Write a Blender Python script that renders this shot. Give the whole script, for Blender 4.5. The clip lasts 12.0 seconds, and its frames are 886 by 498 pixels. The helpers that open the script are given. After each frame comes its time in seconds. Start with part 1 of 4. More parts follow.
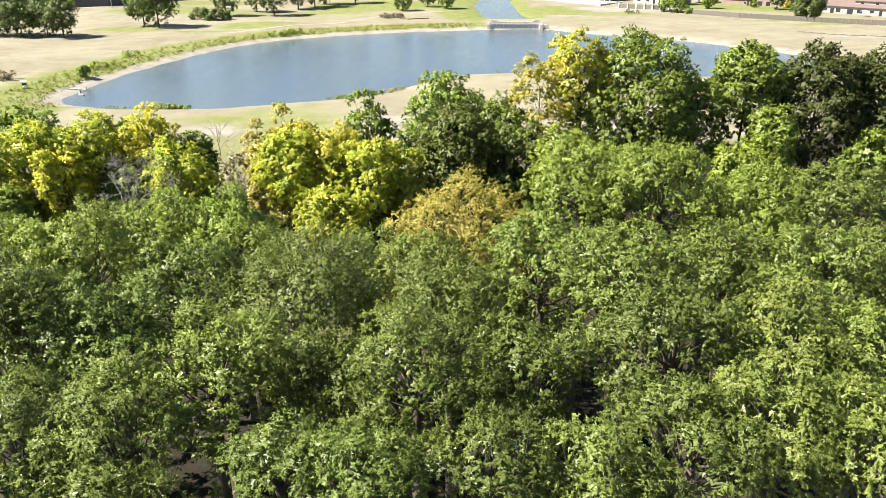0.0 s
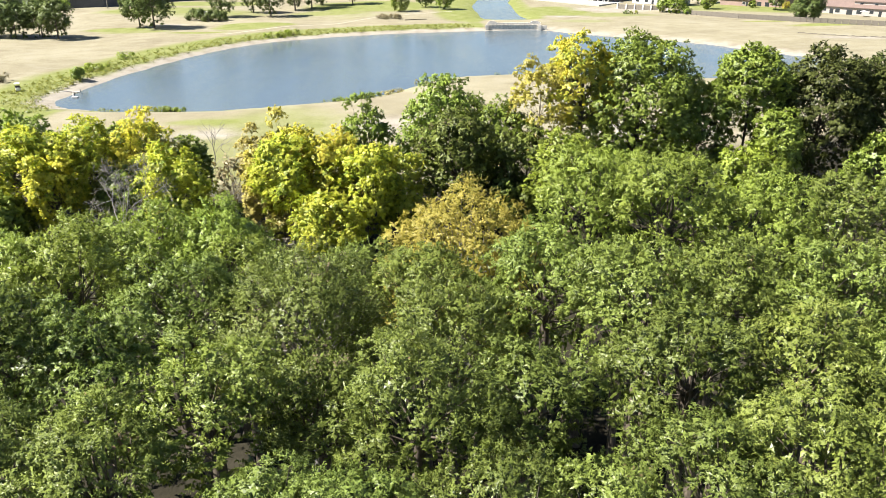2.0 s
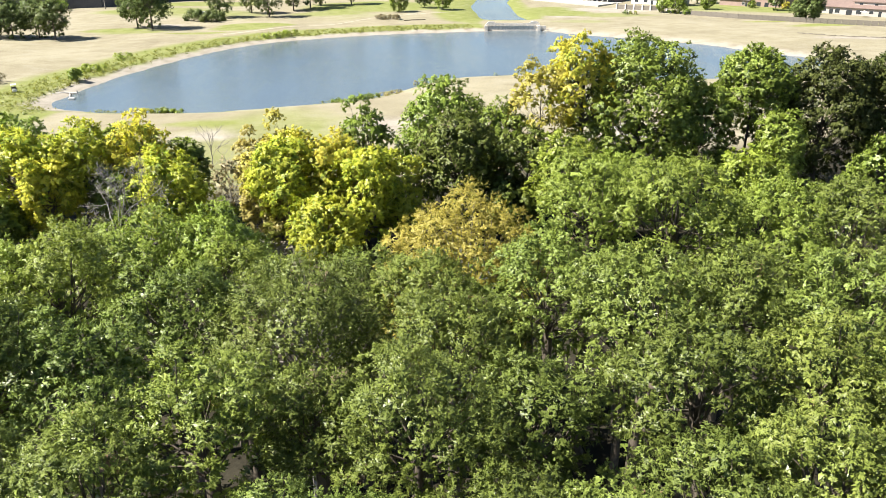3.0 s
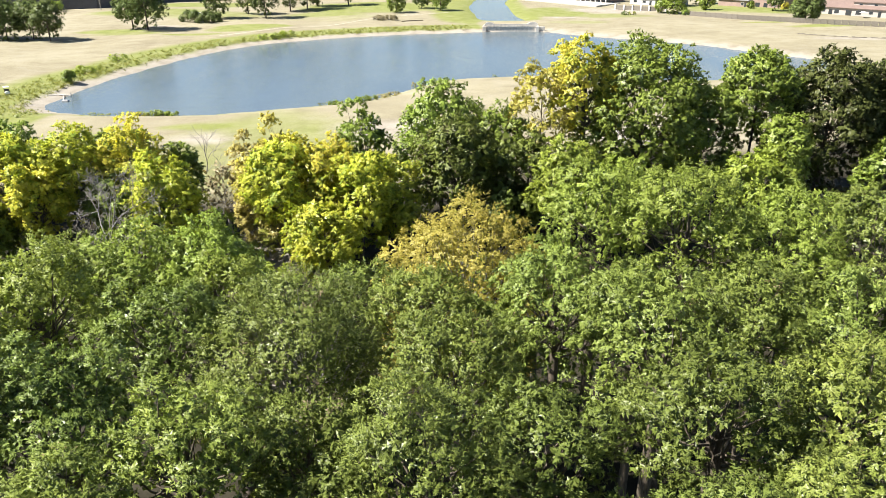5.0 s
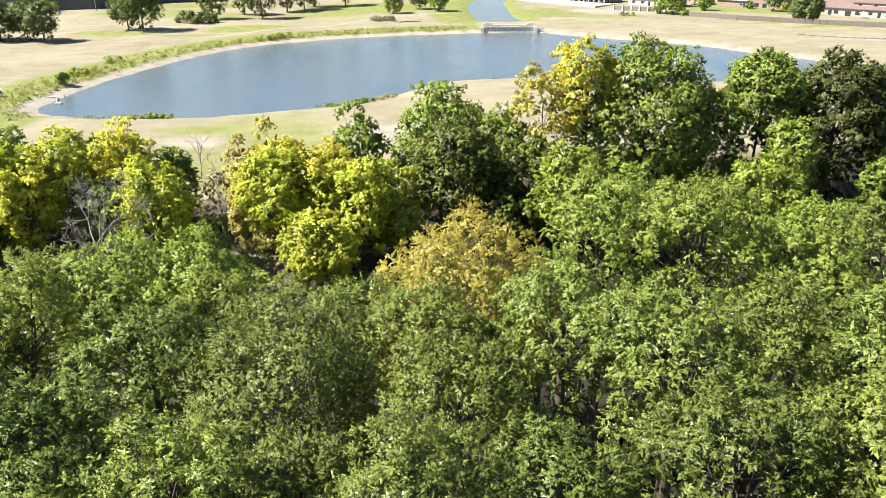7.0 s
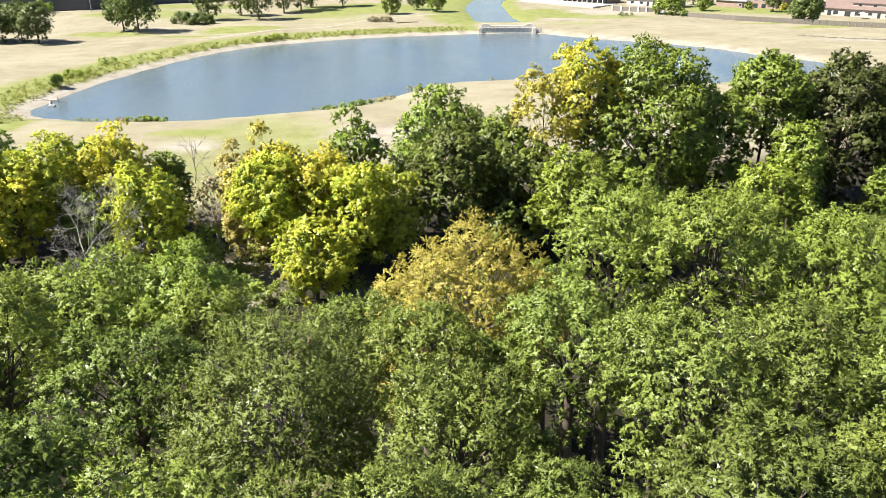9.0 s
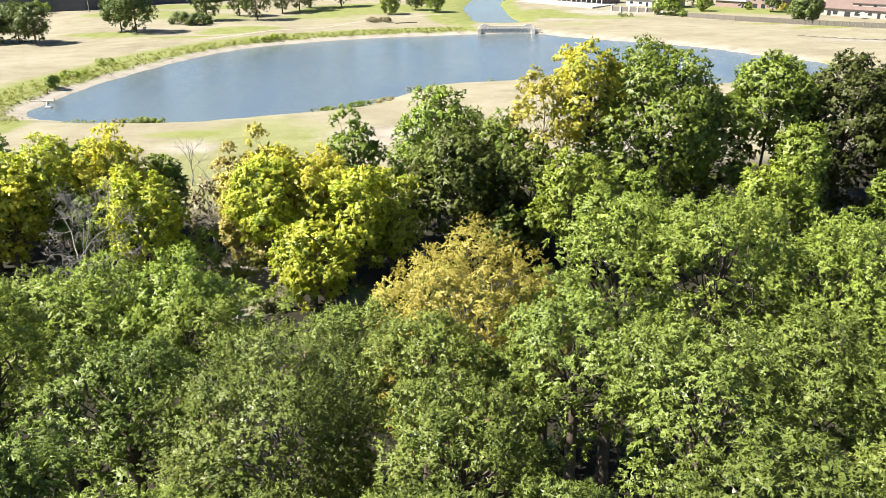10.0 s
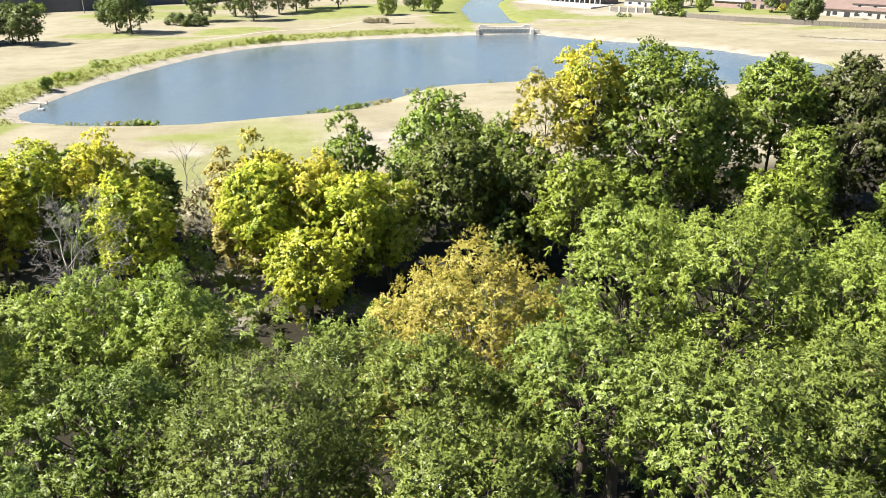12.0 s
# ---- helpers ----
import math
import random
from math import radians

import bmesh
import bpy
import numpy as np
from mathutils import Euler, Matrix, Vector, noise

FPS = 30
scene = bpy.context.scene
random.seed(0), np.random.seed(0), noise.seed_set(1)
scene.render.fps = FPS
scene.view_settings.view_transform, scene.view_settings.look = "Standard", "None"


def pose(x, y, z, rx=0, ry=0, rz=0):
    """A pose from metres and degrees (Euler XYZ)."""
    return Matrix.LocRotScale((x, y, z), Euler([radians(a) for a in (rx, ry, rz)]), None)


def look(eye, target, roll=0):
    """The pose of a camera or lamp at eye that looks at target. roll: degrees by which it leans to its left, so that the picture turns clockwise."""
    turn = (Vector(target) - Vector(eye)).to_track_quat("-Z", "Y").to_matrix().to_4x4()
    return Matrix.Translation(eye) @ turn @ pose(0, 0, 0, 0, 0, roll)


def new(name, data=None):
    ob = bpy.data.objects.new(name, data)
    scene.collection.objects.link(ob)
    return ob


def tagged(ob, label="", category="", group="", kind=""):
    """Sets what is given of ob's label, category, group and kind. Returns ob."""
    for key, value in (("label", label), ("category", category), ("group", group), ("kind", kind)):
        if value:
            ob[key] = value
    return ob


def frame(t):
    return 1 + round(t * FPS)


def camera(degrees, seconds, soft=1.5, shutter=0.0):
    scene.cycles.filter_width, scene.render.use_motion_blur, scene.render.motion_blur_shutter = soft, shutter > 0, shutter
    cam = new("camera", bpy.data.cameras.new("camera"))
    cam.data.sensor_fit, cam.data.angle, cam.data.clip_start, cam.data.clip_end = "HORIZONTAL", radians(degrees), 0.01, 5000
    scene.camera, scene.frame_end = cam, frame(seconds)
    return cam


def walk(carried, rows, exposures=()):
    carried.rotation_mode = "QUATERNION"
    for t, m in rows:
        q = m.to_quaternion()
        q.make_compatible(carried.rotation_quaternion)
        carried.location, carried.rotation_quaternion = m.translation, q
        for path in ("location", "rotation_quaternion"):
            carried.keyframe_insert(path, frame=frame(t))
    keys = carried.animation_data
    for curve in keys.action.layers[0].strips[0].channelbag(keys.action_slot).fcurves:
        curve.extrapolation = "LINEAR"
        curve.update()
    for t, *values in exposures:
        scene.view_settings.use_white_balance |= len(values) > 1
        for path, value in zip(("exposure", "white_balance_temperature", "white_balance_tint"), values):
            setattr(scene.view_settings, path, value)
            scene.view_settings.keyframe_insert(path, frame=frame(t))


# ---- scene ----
# A creek-side wood, a pond and a golf course beyond it, flown over slowly.
cam = camera(62.58, 12.0, soft=0.5)
ROWS = []
for k in range(25):
    s = k / 24
    m = pose(-1.055 * s + 0.158 * s * s, 12.151 * s + 0.491 * s * s, 36.0 + 0.004 * s - 0.249 * s * s,
             66.402 + 0.134 * s, 0, -1.155 * s) @ pose(0, 0, 0, 0, 0, -0.359 - 0.095 * s)
    ROWS.append((12.0 * s, m))
walk(cam, ROWS)

# ---- light ----
SUN_ELEV, SUN_AZ = 49.0, 187.0     # azimuth counter-clockwise from +x: the sun stands to the left, a little behind
world = bpy.data.worlds.new("sky")
scene.world = world
world.use_nodes = True
wn, wl = world.node_tree.nodes, world.node_tree.links
sky = wn.new("ShaderNodeTexSky")
sky.sky_type, sky.sun_disc = "NISHITA", False
sky.sun_elevation, sky.sun_rotation = radians(SUN_ELEV), radians(90 - SUN_AZ)
sky.air_density, sky.dust_density = 0.75, 0.2
wl.new(sky.outputs["Color"], wn["Background"].inputs["Color"])
wn["Background"].inputs["Strength"].default_value = 0.05
sun = new("sun", bpy.data.lights.new("sun", "SUN"))
sun.data.energy, sun.data.angle, sun.data.color = 5.0, radians(0.53), (1.0, 0.95, 0.87)
to_sun = Vector((math.cos(radians(SUN_ELEV)) * math.cos(radians(SUN_AZ)),
                 math.cos(radians(SUN_ELEV)) * math.sin(radians(SUN_AZ)), math.sin(radians(SUN_ELEV))))
sun.matrix_world = look(to_sun * 60 + Vector((0, 100, 0)), (0, 100, 0))
scene.view_settings.exposure = 1.6


# ---- materials ----
def mat_base(name, rough=0.8):
    m = bpy.data.materials.new(name)
    m.use_nodes = True
    b = m.node_tree.nodes["Principled BSDF"]
    b.inputs["Roughness"].default_value = rough
    return m, m.node_tree.nodes, m.node_tree.links, b


def ramp_node(nodes, stops):
    r = nodes.new("ShaderNodeValToRGB")
    e = r.color_ramp.elements
    while len(e) < len(stops):
        e.new(0.5)
    for el, (p, c) in zip(e, stops):
        el.position, el.color = p, (*c, 1)
    return r


def noise_node(nodes, links, scale, detail=6, rough=0.55, vec=None):
    n = nodes.new("ShaderNodeTexNoise")
    n.inputs["Scale"].default_value, n.inputs["Detail"].default_value, n.inputs["Roughness"].default_value = scale, detail, rough
    if vec is not None:
        links.new(vec, n.inputs["Vector"])
    return n


def math_node(nodes, links, op, a, b=None, clamp=False):
    n = nodes.new("ShaderNodeMath")
    n.operation, n.use_clamp = op, clamp
    for i, v in enumerate((a, b)):
        if v is None:
            continue
        if isinstance(v, (int, float)):
            n.inputs[i].default_value = v
        else:
            links.new(v, n.inputs[i])
    return n.outputs[0]


def mix_col(nodes, links, fac, a, b, mode="MIX"):
    n = nodes.new("ShaderNodeMix")
    n.data_type, n.blend_type = "RGBA", mode
    for key, v in ((0, fac), (6, a), (7, b)):
        if isinstance(v, (int, float)):
            n.inputs[key].default_value = v
        elif isinstance(v, tuple):
            n.inputs[key].default_value = (*v, 1)
        else:
            links.new(v, n.inputs[key])
    return n.outputs[2]


LEAF_TONE = 1.0


def leaf_mat(name, dark, main, light, through_light=0.16, odd=None, odd_share=0.0, rough=0.38, gloss=0.26):
    """Leaves: each leaf its own tint, patches of tint over the crown, a waxy gloss, some light passing through."""
    m, n, l, b = mat_base(name, rough)
    dark, main, light, odd = (c and tuple(v * LEAF_TONE for v in c) for c in (dark, main, light, odd))
    geo = n.new("ShaderNodeNewGeometry")
    co = n.new("ShaderNodeTexCoord")
    r = ramp_node(n, [(0.0, dark), (0.45, main), (1.0, light)])
    patch = noise_node(n, l, 0.55, 3, vec=co.outputs["Object"])
    mixf = math_node(n, l, "ADD", math_node(n, l, "MULTIPLY", geo.outputs["Random Per Island"], 0.6),
                     math_node(n, l, "MULTIPLY", math_node(n, l, "SUBTRACT", patch.outputs["Fac"], 0.31), 1.05), True)
    l.new(mixf, r.inputs["Fac"])
    col = r.outputs["Color"]
    if odd:
        pn = noise_node(n, l, 0.45, 4, vec=co.outputs["Object"])
        share = math_node(n, l, "GREATER_THAN", math_node(n, l, "ADD", pn.outputs["Fac"],
                          math_node(n, l, "MULTIPLY", geo.outputs["Random Per Island"], 0.35)), 1.03 - odd_share)
        col = mix_col(n, l, share, col, odd)
    info = n.new("ShaderNodeObjectInfo")
    hsv = n.new("ShaderNodeHueSaturation")
    l.new(math_node(n, l, "ADD", math_node(n, l, "MULTIPLY", info.outputs["Random"], 0.012), 0.494), hsv.inputs["Hue"])
    l.new(math_node(n, l, "ADD", math_node(n, l, "MULTIPLY", info.outputs["Random"], 0.3), 0.85), hsv.inputs["Value"])
    l.new(col, hsv.inputs["Color"])
    l.new(hsv.outputs["Color"], b.inputs["Base Color"])
    b.inputs["Specular IOR Level"].default_value = gloss
    tr = n.new("ShaderNodeBsdfTranslucent")
    l.new(mix_col(n, l, 1.0, hsv.outputs["Color"], (1.2, 1.25, 0.75), "MULTIPLY"), tr.inputs["Color"])
    mx = n.new("ShaderNodeMixShader")
    mx.inputs["Fac"].default_value = through_light
    l.new(b.outputs[0], mx.inputs[1]), l.new(tr.outputs[0], mx.inputs[2])
    l.new(mx.outputs[0], n["Material Output"].inputs["Surface"])
    return m


LEAF = {
    "vivid": leaf_mat("leaf_vivid", (0.1, 0.128, 0.02), (0.265, 0.325, 0.05), (0.4, 0.44, 0.1), 0.30),
    "green": leaf_mat("leaf_green", (0.038, 0.054, 0.015), (0.168, 0.213, 0.042), (0.235, 0.28, 0.07), odd=(0.262, 0.168, 0.11), odd_share=0.05),
    "deep": leaf_mat("leaf_deep_green", (0.03, 0.045, 0.012), (0.138, 0.182, 0.036), (0.21, 0.252, 0.065)),
    "bright": leaf_mat("leaf_bright_green", (0.062, 0.09, 0.018), (0.245, 0.31, 0.053), (0.33, 0.385, 0.095), 0.24),
    "lime": leaf_mat("leaf_lime", (0.046, 0.066, 0.014), (0.185, 0.23, 0.043), (0.27, 0.3, 0.08), odd=(0.37, 0.3, 0.12), odd_share=0.06),
    "olive": leaf_mat("leaf_olive", (0.036, 0.045, 0.014), (0.13, 0.16, 0.034), (0.195, 0.222, 0.06), odd=(0.19, 0.145, 0.1), odd_share=0.12, gloss=0.16),
    # Darker copy of olive, with the grove's deep shade put into its colour.
    "shade_olive": leaf_mat("leaf_shade_olive", (0.026, 0.032, 0.012), (0.082, 0.1, 0.026), (0.135, 0.152, 0.046), 0.12, odd=(0.13, 0.105, 0.07), odd_share=0.08, gloss=0.15),
    "gold": leaf_mat("leaf_gold", (0.25, 0.215, 0.045), (0.46, 0.41, 0.085), (0.56, 0.5, 0.14), 0.28, odd=(0.30, 0.31, 0.06), odd_share=0.14),
    "yellow": leaf_mat("leaf_yellow", (0.37, 0.335, 0.043), (0.63, 0.57, 0.085), (0.72, 0.65, 0.16), 0.34, odd=(0.27, 0.34, 0.05), odd_share=0.23),
    "yellowgreen": leaf_mat("leaf_yellow_green", (0.3, 0.335, 0.043), (0.55, 0.57, 0.076), (0.68, 0.66, 0.14), 0.34, odd=(0.23, 0.315, 0.046), odd_share=0.26),
    "tan": leaf_mat("leaf_tan", (0.27, 0.225, 0.085), (0.42, 0.36, 0.13), (0.52, 0.45, 0.2), 0.35),
    "mid": leaf_mat("leaf_mid_green", (0.056, 0.083, 0.019), (0.21, 0.28, 0.047), (0.31, 0.365, 0.08), 0.22),
    "far": leaf_mat("leaf_oak", (0.055, 0.08, 0.026), (0.12, 0.158, 0.047), (0.2, 0.24, 0.082), gloss=0.15),
    "reed": leaf_mat("leaf_reed", (0.15, 0.165, 0.035), (0.26, 0.28, 0.06), (0.36, 0.355, 0.11), 0.3, gloss=0.1),
    "straw": leaf_mat("leaf_straw", (0.168, 0.1428, 0.0756), (0.2772, 0.2352, 0.1344), (0.378, 0.3276, 0.2016)),
}


def bark_mat(name, a, b_):
    m, n, l, b = mat_base(name, 0.9)
    co = n.new("ShaderNodeTexCoord")
    mp = n.new("ShaderNodeMapping")
    mp.inputs["Scale"].default_value = (9, 9, 1.6)
    l.new(co.outputs["Object"], mp.inputs["Vector"])
    t = noise_node(n, l, 1.6, 8, 0.65, mp.outputs["Vector"])
    r = ramp_node(n, [(0.3, a), (0.7, b_)])
    l.new(t.outputs["Fac"], r.inputs["Fac"])
    l.new(r.outputs["Color"], b.inputs["Base Color"])
    bp = n.new("ShaderNodeBump")
    bp.inputs["Strength"].default_value, bp.inputs["Distance"].default_value = 0.6, 0.05
    l.new(t.outputs["Fac"], bp.inputs["Height"]), l.new(bp.outputs["Normal"], b.inputs["Normal"])
    return m


BARK = bark_mat("bark_brown", (0.05, 0.04, 0.028), (0.14, 0.112, 0.082))
BARK_GREY = bark_mat("bark_weathered_grey", (0.14, 0.125, 0.11), (0.31, 0.285, 0.26))


def plain(name, col, rough=0.7, var=0.25, scale=3.0, bump=0.2):
    m, n, l, b = mat_base(name, rough)
    co = n.new("ShaderNodeTexCoord")
    a = noise_node(n, l, scale, 8, 0.6, co.outputs["Object"])
    c = noise_node(n, l, scale * 0.13, 4, 0.5, co.outputs["Object"])
    f = math_node(n, l, "ADD", math_node(n, l, "MULTIPLY", a.outputs["Fac"], 0.6), math_node(n, l, "MULTIPLY", c.outputs["Fac"], 0.4))
    r = ramp_node(n, [(0.3, tuple(x * (1 - var) for x in col)), (0.7, tuple(min(1, x * (1 + var)) for x in col))])
    l.new(f, r.inputs["Fac"]), l.new(r.outputs["Color"], b.inputs["Base Color"])
    bp = n.new("ShaderNodeBump")
    bp.inputs["Strength"].default_value, bp.inputs["Distance"].default_value = bump, 0.03
    l.new(a.outputs["Fac"], bp.inputs["Height"]), l.new(bp.outputs["Normal"], b.inputs["Normal"])
    return m


CONCRETE = plain("concrete_weathered", (0.56, 0.515, 0.45), 0.85, 0.4, 1.2)
PALE = plain("concrete_pale", (0.36, 0.345, 0.31), 0.85, 0.12)
PATH = plain("path_worn", (0.33, 0.3, 0.225), 0.9, 0.2)
WHITE = plain("white_paint", (0.5, 0.49, 0.47), 0.5, 0.06)
BRICK = plain("brick_pinkish", (0.26, 0.185, 0.155), 0.85)
ROOF = plain("roof_shingle_brown", (0.16, 0.112, 0.095), 0.9)
ROOF_GREY = plain("roof_shingle_grey", (0.23, 0.22, 0.22), 0.9)
WOOD = plain("fence_wood_grey", (0.155, 0.137, 0.112), 0.85, 0.35)
STUCCO = plain("stucco_pinkish", (0.37, 0.33, 0.3), 0.85, 0.15, 1.5)
DARKWALL = plain("wall_dark_grey", (0.085, 0.085, 0.095), 0.8)
GLASS_DARK = plain("window_glass", (0.03, 0.035, 0.04), 0.08, 0.1, 1.0, 0.0)
PLASTIC = plain("cart_plastic_white", (0.78, 0.77, 0.74), 0.35, 0.05)
BLACK = plain("rubber_black", (0.03, 0.03, 0.03), 0.8)
GREYWOOD = plain("driftwood_grey", (0.45, 0.42, 0.38), 0.9)


def ground_mat():
    m, n, l, b = mat_base("ground_grass", 0.95)
    co = n.new("ShaderNodeTexCoord")
    pos = co.outputs["Object"]

    def attr(name):
        a = n.new("ShaderNodeAttribute")
        a.attribute_name = name
        return a.outputs["Fac"]

    big = noise_node(n, l, 0.035, 5, 0.6, pos).outputs["Fac"]
    mid_n = noise_node(n, l, 0.22, 6, 0.65, pos).outputs["Fac"]
    mp = n.new("ShaderNodeMapping")
    mp.inputs["Scale"].default_value = (0.6, 1.1, 1)
    l.new(pos, mp.inputs["Vector"])
    streak = noise_node(n, l, 0.16, 5, 0.6, mp.outputs["Vector"]).outputs["Fac"]
    fine = noise_node(n, l, 3.0, 8, 0.7, pos).outputs["Fac"]
    dry = ramp_node(n, [(0.34, (0.225, 0.192, 0.128)), (0.5, (0.32, 0.286, 0.19)), (0.66, (0.42, 0.386, 0.28))])
    l.new(math_node(n, l, "ADD", math_node(n, l, "MULTIPLY", streak, 0.24), math_node(n, l, "MULTIPLY", math_node(n, l, "ADD", mid_n, big), 0.38)), dry.inputs["Fac"])
    green = ramp_node(n, [(0.3, (0.16, 0.195, 0.04)), (0.7, (0.27, 0.3, 0.075))])
    l.new(mid_n, green.inputs["Fac"])
    gm = math_node(n, l, "MULTIPLY_ADD", attr("green"), 1.6)
    gm.node.inputs[2].default_value = -0.55
    gmask = math_node(n, l, "ADD", gm, math_node(n, l, "MULTIPLY", math_node(n, l, "SUBTRACT", big, 0.42), 1.6), True)
    col = mix_col(n, l, math_node(n, l, "MULTIPLY", gmask, 0.85), dry.outputs["Color"], green.outputs["Color"])
    sandc = ramp_node(n, [(0.3, (0.28, 0.245, 0.195)), (0.7, (0.48, 0.44, 0.37))])
    l.new(mid_n, sandc.inputs["Fac"])
    col = mix_col(n, l, math_node(n, l, "ADD", attr("sand"), math_node(n, l, "MULTIPLY", math_node(n, l, "SUBTRACT", mid_n, 0.5), 0.8), True), col, sandc.outputs["Color"])
    # Brown leaf litter, darkened to near black to paint in the wood's shade.
    litter_shade = ramp_node(n, [(0.3, (0.013, 0.012, 0.008)), (0.7, (0.042, 0.036, 0.022))])
    l.new(mid_n, litter_shade.inputs["Fac"])
    lm = math_node(n, l, "ADD", attr("litter_shade"), math_node(n, l, "MULTIPLY", math_node(n, l, "SUBTRACT", mid_n, 0.5), 0.7), True)
    col = mix_col(n, l, lm, col, litter_shade.outputs["Color"])
    fr = ramp_node(n, [(0.3, (0.58, 0.58, 0.58)), (0.7, (0.88, 0.88, 0.88))])
    l.new(fine, fr.inputs["Fac"])
    col = mix_col(n, l, 1.0, col, fr.outputs["Color"], "MULTIPLY")
    l.new(col, b.inputs["Base Color"])
    b.inputs["Specular IOR Level"].default_value = 0.15
    bp = n.new("ShaderNodeBump")
    bp.inputs["Strength"].default_value, bp.inputs["Distance"].default_value = 0.5, 0.12
    l.new(fine, bp.inputs["Height"]), l.new(bp.outputs["Normal"], b.inputs["Normal"])
    return m


def water_mat():
    m, n, l, b = mat_base("pond_water", 0.14)
    b.inputs["IOR"].default_value = 1.33
    co = n.new("ShaderNodeTexCoord")
    mp = n.new("ShaderNodeMapping")
    mp.inputs["Scale"].default_value = (0.3, 1.2, 1)
    l.new(co.outputs["Object"], mp.inputs["Vector"])
    a = noise_node(n, l, 1.6, 4, 0.6, mp.outputs["Vector"])
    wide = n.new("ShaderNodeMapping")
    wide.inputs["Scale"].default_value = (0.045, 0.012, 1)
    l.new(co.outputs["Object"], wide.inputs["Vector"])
    reflection_streaks = noise_node(n, l, 1.0, 4, 0.5, wide.outputs["Vector"])
    # Reflection bands are put into the base colour as long pale and dark streaks.
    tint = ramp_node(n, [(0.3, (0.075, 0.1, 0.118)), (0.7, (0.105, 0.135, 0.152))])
    l.new(reflection_streaks.outputs["Fac"], tint.inputs["Fac"]), l.new(tint.outputs["Color"], b.inputs["Base Color"])
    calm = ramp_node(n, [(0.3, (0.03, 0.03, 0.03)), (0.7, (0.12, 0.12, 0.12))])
    l.new(reflection_streaks.outputs["Fac"], calm.inputs["Fac"]), l.new(calm.outputs["Color"], b.inputs["Roughness"])
    bp = n.new("ShaderNodeBump")
    bp.inputs["Distance"].default_value = 0.22
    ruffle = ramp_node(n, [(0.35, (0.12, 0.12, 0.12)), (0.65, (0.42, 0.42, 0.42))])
    l.new(reflection_streaks.outputs["Fac"], ruffle.inputs["Fac"]), l.new(ruffle.outputs["Color"], bp.inputs["Strength"])
    l.new(a.outputs["Fac"], bp.inputs["Height"]), l.new(bp.outputs["Normal"], b.inputs["Normal"])
    return m


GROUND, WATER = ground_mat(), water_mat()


# ---- mesh helpers ----
def mesh_from(name, verts, faces_flat, sizes, material, smooth=False):
    """A mesh from arrays: corner indices laid end to end, and the size of each face."""
    me = bpy.data.meshes.new(name)
    verts = np.asarray(verts, dtype=np.float32)
    faces_flat, sizes = np.asarray(faces_flat, dtype=np.int32), np.asarray(sizes, dtype=np.int32)
    me.vertices.add(len(verts))
    me.vertices.foreach_set("co", verts.ravel())
    me.loops.add(len(faces_flat))
    me.loops.foreach_set("vertex_index", faces_flat)
    me.polygons.add(len(sizes))
    me.polygons.foreach_set("loop_start", np.concatenate([[0], np.cumsum(sizes)[:-1]]).astype(np.int32))
    if smooth:
        me.polygons.foreach_set("use_smooth", np.ones(len(sizes), dtype=bool))
    me.update(calc_edges=True)
    me.validate()
    me.materials.append(material)
    return me


def child(name, data, parent, label=""):
    ob = new(name, data)
    ob.parent = parent
    return tagged(ob, label)


def part(name, bm, material, parent, label=""):
    me = bpy.data.meshes.new(name)
    bm.to_mesh(me)
    bm.free()
    me.materials.append(material)
    return child(name, me, parent, label)


def box_bm(x0, y0, z0, x1, y1, z1, bevel=0.0):
    bm = bmesh.new()
    bmesh.ops.create_cube(bm, size=1)
    for v in bm.verts:
        v.co = Vector(((x0 + x1) / 2 + v.co.x * (x1 - x0), (y0 + y1) / 2 + v.co.y * (y1 - y0), (z0 + z1) / 2 + v.co.z * (z1 - z0)))
    if bevel:
        bmesh.ops.bevel(bm, geom=list(bm.edges), offset=bevel, segments=2, affect="EDGES")
    return bm


def root(name, x, y, z, turn=0, label="", category="", group="", kind=""):
    ob = new(name)
    ob.empty_display_size = 0.3
    ob.matrix_world = pose(x, y, z, 0, 0, turn)
    return tagged(ob, label, category, group, kind)


def unit(a):
    return a / np.maximum(np.linalg.norm(a, axis=-1, keepdims=True), 1e-9)


# ---- ground and water ----
def smooth_loop(pts, n=6):
    p = np.array(pts, float)
    out = []
    for i in range(len(p)):
        a, b, c, d = p[i - 1], p[i], p[(i + 1) % len(p)], p[(i + 2) % len(p)]
        for k in range(n):
            t = k / n
            out.append(0.5 * (2 * b + (c - a) * t + (2 * a - 5 * b + 4 * c - d) * t * t + (3 * b - a - 3 * c + d) * t ** 3))
    return np.array(out)


FAR_SHORE = [(-89.3, 171), (-89.2, 178), (-89.2, 186), (-88.6, 195), (-87, 204), (-85, 213), (-81.8, 225), (-77.5, 239), (-72, 252),
             (-65.5, 262.5), (-57.5, 271.5), (-48, 277), (-38.4, 282.5), (-28, 287), (-17.7, 290.5), (-7, 293), (4, 295), (19, 298), (39, 298),
             (49, 289), (63, 278), (78, 268), (92, 255), (101, 241), (108, 233)]
NEAR_SHORE = [(114, 224), (110, 211), (98, 203), (82, 198), (66, 196), (50, 199), (35, 204), (20, 203.5), (2.7, 199), (-7.5, 186),
              (-14, 177), (-24, 170.8), (-36.5, 166.0), (-48, 161.9), (-60, 161.4), (-74, 162), (-84.5, 165.8)]
POND = smooth_loop(FAR_SHORE + NEAR_SHORE)
